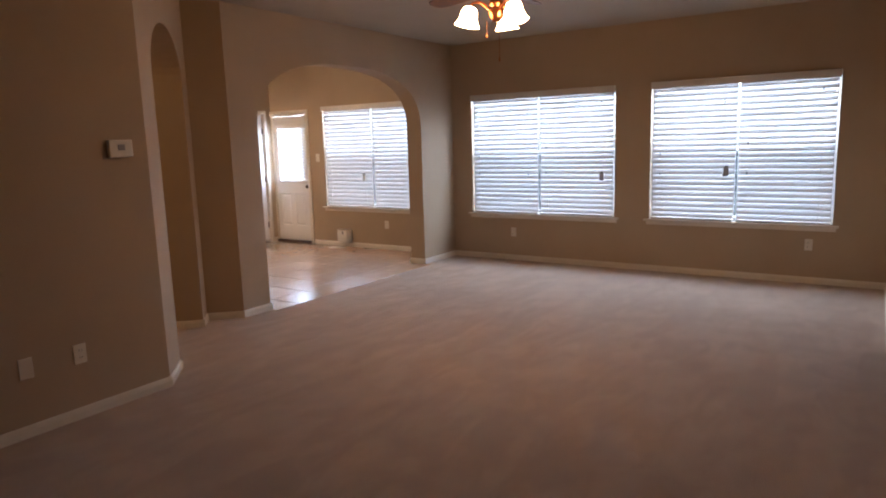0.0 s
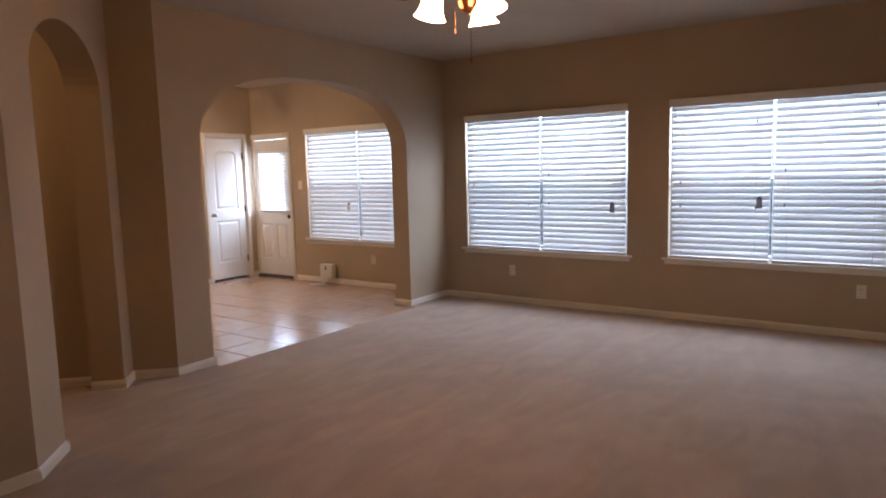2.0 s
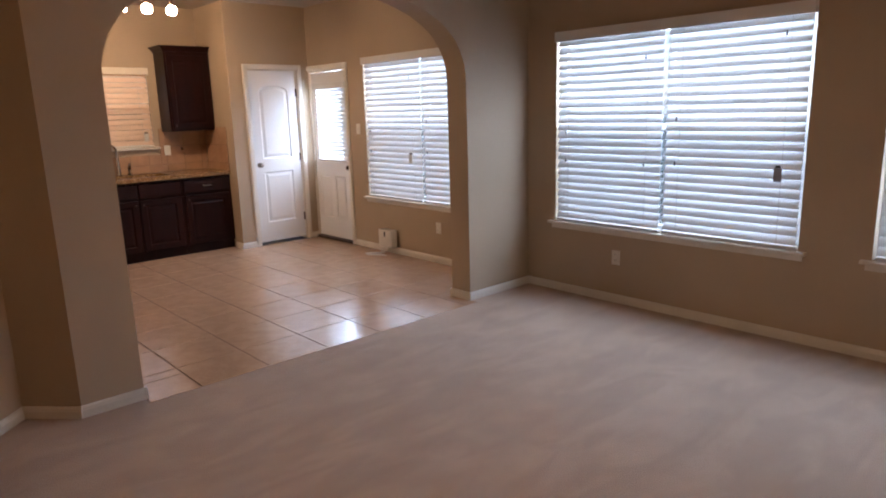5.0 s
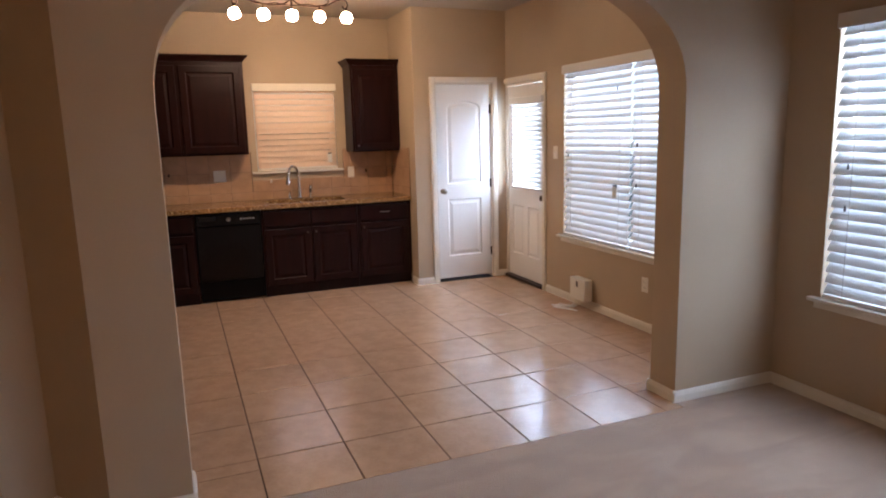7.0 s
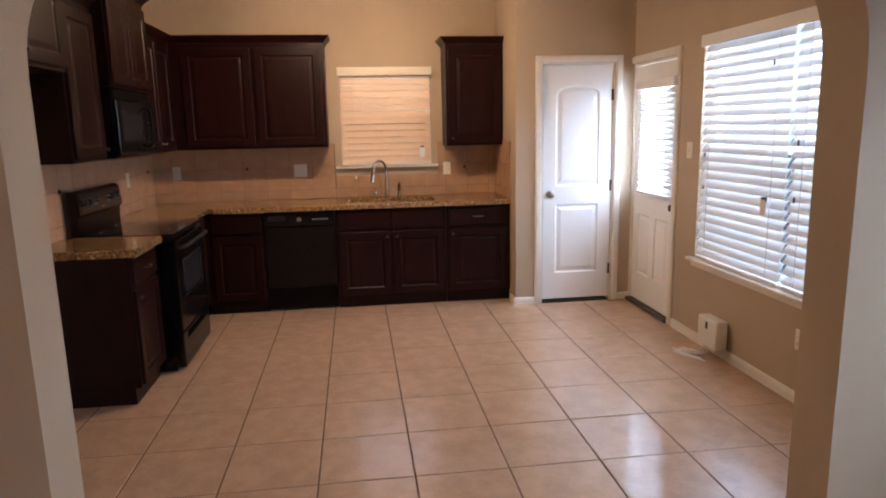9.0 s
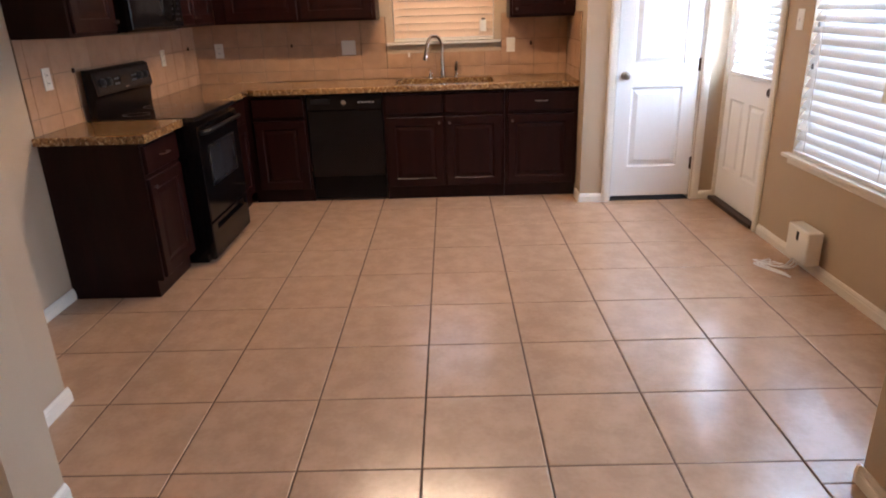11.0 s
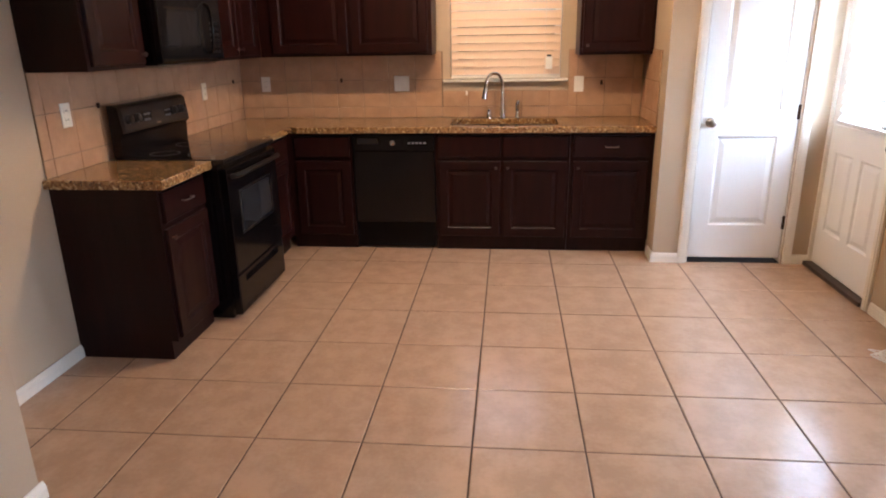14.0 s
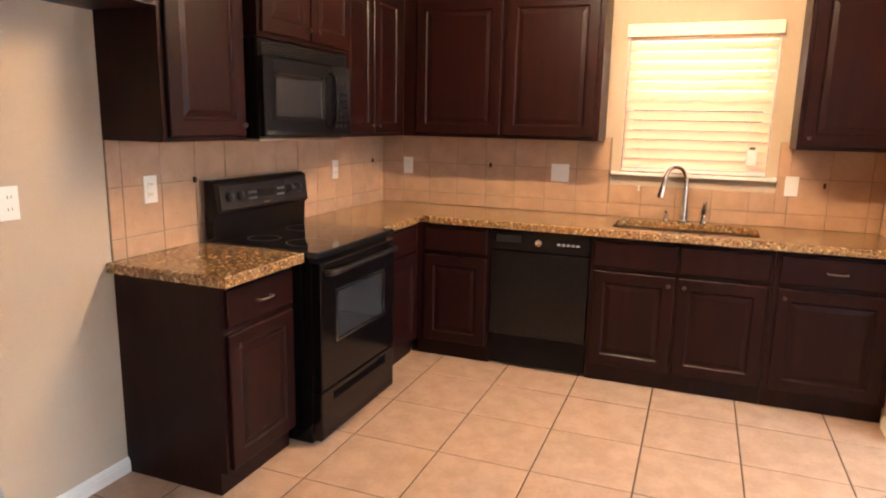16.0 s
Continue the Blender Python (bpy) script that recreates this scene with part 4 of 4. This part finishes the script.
# ---- lamps ----
FX, FY, FD = -1.765, 4.285, 0.06
fan = thing("ceiling_fan", pose(FX, FY, -FD), "bronze ceiling fan with lit frosted bell shades", "ceiling fan")
CF = CEIL + FD
part("canopy", lathe(bmesh.new(), [(0.07, CF - 0.001), (0.068, CF - 0.02), (0.04, CF - 0.05), (0.018, CF - 0.06)], 24), M_COPPER, fan, "", True)
part("downrod", lathe(bmesh.new(), [(0.012, 2.68), (0.012, CF - 0.05)], 12), M_COPPER, fan)
part("motor", lathe(bmesh.new(), [(0.03, 2.555), (0.10, 2.565), (0.125, 2.59), (0.13, 2.62), (0.115, 2.65), (0.06, 2.675), (0.02, 2.685)], 28), M_COPPER, fan, "", True)
for i in range(5):
    a = radians(20 + 72 * i)
    rt = Matrix.Rotation(a, 4, "Z") @ Matrix.Rotation(radians(11), 4, "X")
    bm = bmesh.new()
    o = [(0.20, -0.05), (0.26, -0.062), (0.55, -0.072), (0.63, -0.062), (0.66, -0.03), (0.66, 0.03), (0.63, 0.062), (0.55, 0.072), (0.26, 0.062), (0.20, 0.05)]
    extrude_poly(bm, [(x, y, 0) for x, y in o], (0, 0, 0.007))
    bm.transform(Matrix.Translation((0, 0, 2.60)) @ rt)
    bl = part("blade", bm, M_BLADE, fan, "dark wood fan blade")
    bm = bx(0.10, 0.27, -0.016, 0.016, -0.008, -0.001, 0.002)
    bm.transform(Matrix.Translation((0, 0, 2.60)) @ rt)
    part("blade_iron", bm, M_COPPER, bl)
part("light_hub", lathe(bmesh.new(), [(0.012, 2.385), (0.03, 2.392), (0.05, 2.42), (0.055, 2.45), (0.04, 2.48), (0.05, 2.50), (0.035, 2.56)], 20), M_COPPER, fan, "", True)
for ang in (217, 97, 337):
    a = radians(ang)
    d = Vector((math.cos(a), math.sin(a), 0))
    arm = part("light_arm", tube(bmesh.new(), smooth_line([d * 0.04 + Vector((0, 0, 2.46)), d * 0.10 + Vector((0, 0, 2.51)), d * 0.155 + Vector((0, 0, 2.51)), d * 0.172 + Vector((0, 0, 2.483))], 4), 0.009, 8), M_COPPER, fan, "", True)
    tilt = Matrix.Rotation(radians(12), 3, Vector((-d.y, d.x, 0)))
    tilt = tilt.inverted()
    bm = lathe(bmesh.new(), [(0.025, 0.0), (0.044, -0.010), (0.053, -0.031), (0.058, -0.066), (0.065, -0.092), (0.077, -0.114), (0.085, -0.123), (0.082, -0.125), (0.062, -0.088), (0.026, -0.035)], 24, d * 0.174 + Vector((0, 0, 2.486)), tilt)
    part("shade", bm, M_SHADE, arm, "lit frosted bell glass shade", True)
for dx, dy, zb in ((0.03, -0.02, 2.155), (-0.055, -0.04, 2.31)):
    bm = tube(bmesh.new(), [(dx, dy, 2.40), (dx, dy, zb)], 0.0022, 5)
    lathe(bm, [(0.002, 0.0), (0.006, -0.01), (0.007, -0.026), (0.002, -0.032)], 8, (dx, dy, zb))
    part("pull_chain", bm, M_COPPER, fan)

TX, TY0, TY1, TZ = -7.185, 5.03, 5.94, 2.55
tl = thing("track_light", pose(TX, (TY0 + TY1) / 2, 0), "wrought-iron scroll ceiling light with five lit globes", "ceiling light")
part("canopy", lathe(bmesh.new(), [(0.065, CEIL - 0.001), (0.062, CEIL - 0.025), (0.035, CEIL - 0.05), (0.012, CEIL - 0.055)], 20), M_BRONZE, tl, "", True)
bz = TZ + 0.075
part("stem", tube(bmesh.new(), [(0, 0, CEIL - 0.05), (0, 0, bz + 0.06), (0, 0, bz)], 0.008, 8), M_BRONZE, tl)
for sg in (-1, 1):
    main = [(0, -sg * 0.05, bz + 0.06), (0, -sg * 0.015, bz + 0.07), (0, sg * 0.02, bz + 0.035), (0, sg * 0.07, bz + 0.005), (0, sg * 0.17, bz - 0.004), (0, sg * 0.29, bz + 0.008), (0, sg * 0.36, bz + 0.045), (0, sg * 0.42, bz + 0.062), (0, sg * 0.463, bz + 0.04), (0, sg * 0.462, bz + 0.0), (0, sg * 0.435, bz - 0.008), (0, sg * 0.425, bz + 0.012)]
    part("scroll_bar", tube(bmesh.new(), smooth_line(main, 5), 0.006, 8), M_BRONZE, tl, "", True)
    curl = [(0, sg * 0.0, bz - 0.004), (0, sg * 0.06, bz + 0.0), (0, sg * 0.13, bz + 0.012), (0, sg * 0.0 + sg * 0.2, bz + 0.002), (0, sg * 0.27, bz + 0.012), (0, sg * 0.305, bz + 0.035), (0, sg * 0.30, bz + 0.062), (0, sg * 0.28, bz + 0.055)]
    part("scroll_curl", tube(bmesh.new(), smooth_line(curl, 5), 0.005, 8), M_BRONZE, tl, "", True)
for i in range(5):
    y = -0.455 + 0.2275 * i
    sk = part("socket", tube(bmesh.new(), [(0, y, bz), (0, y, bz - 0.03), (0, y, TZ + 0.03)], [0.005, 0.012, 0.016], 10), M_BRONZE, tl)
    lean = Matrix.Rotation(radians((18, 12, 0, -6, -10)[i]), 3, "X")
    bm = lathe(bmesh.new(), [(0.018, 0.036), (0.034, 0.030), (0.045, 0.010), (0.047, -0.014), (0.041, -0.036), (0.037, -0.042), (0.004, -0.036)], 18, (0, y, TZ), lean)
    part("globe", bm, M_GLOBE, sk, "lit frosted glass globe", True)
    # glowing disc added under the globe to throw more light downwards
    bm = lathe(bmesh.new(), [(0.026, -0.043), (0.024, -0.046), (0.004, -0.047)], 16, (0, y, TZ), lean)
    part("down_disc", bm, M_DOWN_DISC, sk, "added glowing disc under the globe that throws light down", True)

hc = O45 + D45 * 0.92 + N45 * 1.25
hl = thing("hall_light", pose(hc.x, hc.y, 0), "small lit frosted dome light on the hall ceiling", "ceiling light")
part("dome", lathe(bmesh.new(), [(0.13, CEIL - 0.02), (0.125, CEIL - 0.05), (0.09, CEIL - 0.08), (0.004, CEIL - 0.095)], 24), M_DOME, hl, "", True)
part("rim", lathe(bmesh.new(), [(0.14, CEIL - 0.001), (0.142, CEIL - 0.012), (0.138, CEIL - 0.022), (0.02, CEIL - 0.022)], 24), M_NICKEL, hl)


# ---- wall plates and small devices ----
def plate(m, label, kind="outlet", w=0.072, h=0.116):
    root = thing("wall_outlet" if kind == "outlet" else ("light_switch" if kind == "switch" else "wall_plate"), m, label, "outlet" if kind == "outlet" else ("switch" if kind == "switch" else "wall plate"), "wall plates")
    part("cover_plate", bx(-w / 2, w / 2, -0.006, -0.0005, -h / 2, h / 2, 0.0025), M_PLASTIC, root)
    if kind == "outlet":
        for z in (-0.021, 0.021):
            r = part("receptacle", bx(-0.017, 0.017, -0.0085, -0.0062, z - 0.014, z + 0.014, 0.001), M_PLASTIC, root)
            bm = bx(-0.008, -0.0055, -0.0095, -0.0087, z - 0.004, z + 0.006)
            box(bm, 0.0055, 0.008, -0.0095, -0.0087, z - 0.004, z + 0.006)
            part("slots", bm, M_SLOT, r)
    elif kind == "switch":
        n = max(1, round((w - 0.026) / 0.046))
        for i in range(n):
            x = (i - (n - 1) / 2) * 0.046
            part("toggle", bx(x - 0.006, x + 0.006, -0.016, -0.0062, -0.011, 0.011, 0.002), M_PLASTIC, root)
    return root


for x, z, kd, lb in ((-3.46, 0.365, "outlet", "white wall outlet below the living room window"), (-0.10, 0.40, "outlet", "white wall outlet below the living room window"), (-5.55, 0.365, "outlet", "white wall outlet below the kitchen window"), (-6.86, 1.36, "switch", "white light switch beside the back door")):
    plate(pose(x, YW, z), lb, kd)
for y, kd, lb in ((1.84, "blank", "blank white wall plate low on the wall"), (2.135, "outlet", "white wall outlet low on the wall")):
    plate(pose(XN, y, 0.385, 0, 0, 90), lb, kd)
plate(pose(-6.41, YR + 0.011, 1.195, 0, 0, 180), "white outlet on the backsplash beside the range")
plate(pose(-7.93, YR + 0.011, 1.19, 0, 0, 180), "white outlet on the backsplash in the corner")
plate(pose(XS + 0.011, 3.80, 1.19, 0, 0, 90), "white outlet on the backsplash near the corner")
plate(pose(XS + 0.011, 4.90, 1.185, 0, 0, 90), "white double switch plate on the backsplash", "switch", 0.118)
plate(pose(XS + 0.011, 6.27, 1.17, 0, 0, 90), "white light switch on the backsplash by the sink", "switch")
plate(pose(-5.80, YR, 1.20, 0, 0, 180), "white outlet in the refrigerator recess")
wl = thing("water_supply_box", pose(-5.56, YR, 0.36, 0, 0, 180), "white recessed water box with a grey hose", "utility box")
part("cover_plate", bx(-0.065, 0.065, -0.010, -0.0005, -0.065, 0.065, 0.004), M_PLASTIC, wl)
part("recess", bx(-0.042, 0.042, -0.0125, -0.0105, -0.042, 0.042), M_TAG, wl)
part("hose", tube(bmesh.new(), smooth_line([(0.02, -0.012, -0.03), (0.05, -0.035, -0.06), (0.072, -0.05, -0.12), (0.06, -0.055, -0.165), (0.0, -0.05, -0.18), (-0.07, -0.04, -0.175), (-0.10, -0.03, -0.26), (-0.11, -0.04, -0.348), (-0.2, -0.06, -0.352)], 6), 0.006, 8), M_TAG, wl, "grey flexible water hose", True)
for yy, zz in ((4.42, 1.215), (5.41, 1.11), (6.44, 1.18)):
    hk = thing("adhesive_hook", pose(XS + 0.0105, yy, zz, 0, 0, 90), "tiny adhesive hook stuck on the backsplash tile", "hook")
    part("hook_body", bx(-0.008, 0.008, -0.012, -0.0005, -0.016, 0.016, 0.003), M_BRONZE if yy != 5.41 else M_PLASTIC, hk)
for xx, zz in ((-6.675, 1.217), (-8.445, 1.224)):
    hk = thing("adhesive_hook", pose(xx, YR + 0.0105, zz, 0, 0, 180), "tiny adhesive hook stuck on the backsplash tile", "hook")
    part("hook_body", bx(-0.008, 0.008, -0.012, -0.0005, -0.014, 0.014, 0.003), M_BRONZE, hk)

th = thing("thermostat", pose(XN, 2.505, 1.56, 0, 0, 90), "white rectangular wall thermostat with a small grey display", "thermostat")
b = part("housing", bx(-0.075, 0.075, -0.030, -0.0005, -0.052, 0.052, 0.008, 3), M_PLASTIC, th)
part("display", bx(-0.022, 0.022, -0.0325, -0.0302, -0.01, 0.024), M_TAG, b)

mb = thing("power_unit", pose(-6.335, YW - 0.017, 0.045), "white plastic power box on the wall above the baseboard", "utility box")
b = part("housing", bx(-0.115, 0.115, -0.085, -0.0005, 0.03, 0.225, 0.012, 3), M_PLASTIC, mb)
part("slot", bx(-0.012, 0.012, -0.0875, -0.0852, 0.15, 0.20), M_SLOT, b)
rnd = random.Random(4)
for k in range(3):
    pts = [(0.03 * k - 0.05, -0.05, 0.035), (0.02 * k - 0.06, -0.10, -0.03), (-0.10 - 0.05 * k, -0.16 - 0.03 * k, -0.047), (-0.20 + 0.04 * k, -0.12 + 0.02 * k, -0.047), (-0.14, -0.20 - 0.02 * k, -0.046), (0.02 + 0.03 * k, -0.13, -0.046)]
    part("cable", tube(bmesh.new(), smooth_line(pts, 6), 0.0055, 7), M_CORD, mb, "loose white cable on the floor", True)

# ---- tiles: kitchen floor and backsplash ----
GX, GY, PX, PY, G = -5.13, 5.615, 0.4405, 0.4373, 0.0062
kx0, kx1, ky0, ky1 = XS, XA + 0.08, YR, YW
bm = bx(kx0, XA - ARCH_T, ky0, ky1, -0.2, -0.0025)
box(bm, XA - ARCH_T, kx1, JL, JR, -0.2, -0.0025)
fl = setting("floor_tiles", bm, M_GROUT, "beige ceramic floor tiles with dark grout")


def shared_tiles(parent, name, cells, size_to_box, material):
    cache = {}
    for w, h, m in cells:
        key = (round(w, 4), round(h, 4))
        if key not in cache:
            bm = size_to_box(w, h)
            bmesh.ops.recalc_face_normals(bm, faces=bm.faces[:])
            me = bpy.data.meshes.new(name)
            bm.to_mesh(me)
            bm.free()
            me.materials.append(material)
            cache[key] = me
        o = new(name, cache[key])
        o.parent = parent
        o.matrix_basis = m


def pillow(w, h, t, b=0.0035):
    bm = bmesh.new()
    rows = [[bm.verts.new((sx * (w / 2 - d), sy * (h / 2 - d), z)) for sx, sy in ((-1, -1), (1, -1), (1, 1), (-1, 1))] for d, z in ((0, -t), (0, -b * 0.7), (b * 0.35, -b * 0.2), (b, 0))]
    for r0, r1 in zip(rows, rows[1:]):
        for i in range(4):
            bm.faces.new((r0[i], r0[(i + 1) % 4], r1[(i + 1) % 4], r1[i]))
    bm.faces.new(rows[-1])
    return bm


rnd = random.Random(11)
cells = []
for i in range(-12, 4):
    for j in range(-6, 7):
        x0, x1 = max(GX + i * PX, kx0), min(GX + (i + 1) * PX, kx1)
        y0, y1 = max(GY + j * PY, ky0), min(GY + (j + 1) * PY, ky1)
        split = x1 > XA - ARCH_T and (y0 < JL or y1 > JR)
        for x0, x1, y0, y1 in (((x0, XA - ARCH_T, y0, y1), (XA - ARCH_T, x1, max(y0, JL), min(y1, JR))) if split else ((x0, x1, y0, y1),)):
            if x1 - x0 < 0.03 or y1 - y0 < 0.03:
                continue
            cells.append((x1 - x0 - 0.0050, y1 - y0 - G, pose((x0 + x1) / 2, (y0 + y1) / 2, rnd.uniform(-0.0004, 0.0004), rnd.uniform(-0.06, 0.06), rnd.uniform(-0.06, 0.06), 0)))
shared_tiles(fl, "tile", cells, lambda w, h: pillow(w, h, 0.006), M_TILE)

SP, SG = 0.2085, 0.004
zs = [CZ1, 1.006, 1.006 + SP, 1.006 + 2 * SP]


def splash(name, m, u0, u1, first, cut=None, label="beige ceramic tile backsplash"):
    """Backsplash from u0 to u1 along local x, tiles facing -y; joints at first + n * SP; cut: a window (u0, u1, z0)."""
    root = thing(name, m, label, "backsplash")
    root["kind"] = "structure"
    bm = bmesh.new()
    walls_with_holes(bm, u0, u1, CZ1, zs[-1], [(cut[0], cut[1], cut[2], zs[-1])] if cut else [], -0.0065, -0.0005, True)
    b = part("grout_bed", bm, M_SGROUT, root)
    us = [u0] + [first + k * SP for k in range(-20, 30) if u0 + 0.02 < first + k * SP < u1 - 0.02] + [u1]
    cells = []
    for a, c in zip(us, us[1:]):
        for z0, z1 in zip(zs, zs[1:]):
            spans = [(a, c, z0, z1)]
            if cut and a < cut[1] and c > cut[0] and z1 > cut[2]:
                spans = [(a, min(c, cut[0]), z0, z1), (max(a, cut[1]), c, z0, z1), (max(a, cut[0]), min(c, cut[1]), z0, cut[2])]
            for p0, p1, q0, q1 in spans:
                if p1 - p0 > 0.015 and q1 - q0 > 0.015:
                    cells.append((p1 - p0 - SG, q1 - q0 - SG, pose((p0 + p1) / 2, -0.0095, (q0 + q1) / 2, 90)))
    shared_tiles(root, "tile", cells, lambda w, h: pillow(w, h, 0.006, 0.002), M_SPLASH)
    return root


splash("backsplash_range", pose(-6.20, YR, 0, 0, 0, 180), 0, -XS - 6.20 - 0.001, 0.07)
splash("backsplash_sink", pose(XS, 0, 0, 0, 0, 90), YR + 0.011, YJ - 0.011, 5.215, (SINKW[0] - 0.06, SINKW[1] + 0.06, SINKZ[0] - 0.09))
splash("backsplash_pantry", pose(XS, YJ, 0), 0.011, XF - XS - 0.02, 0.2)
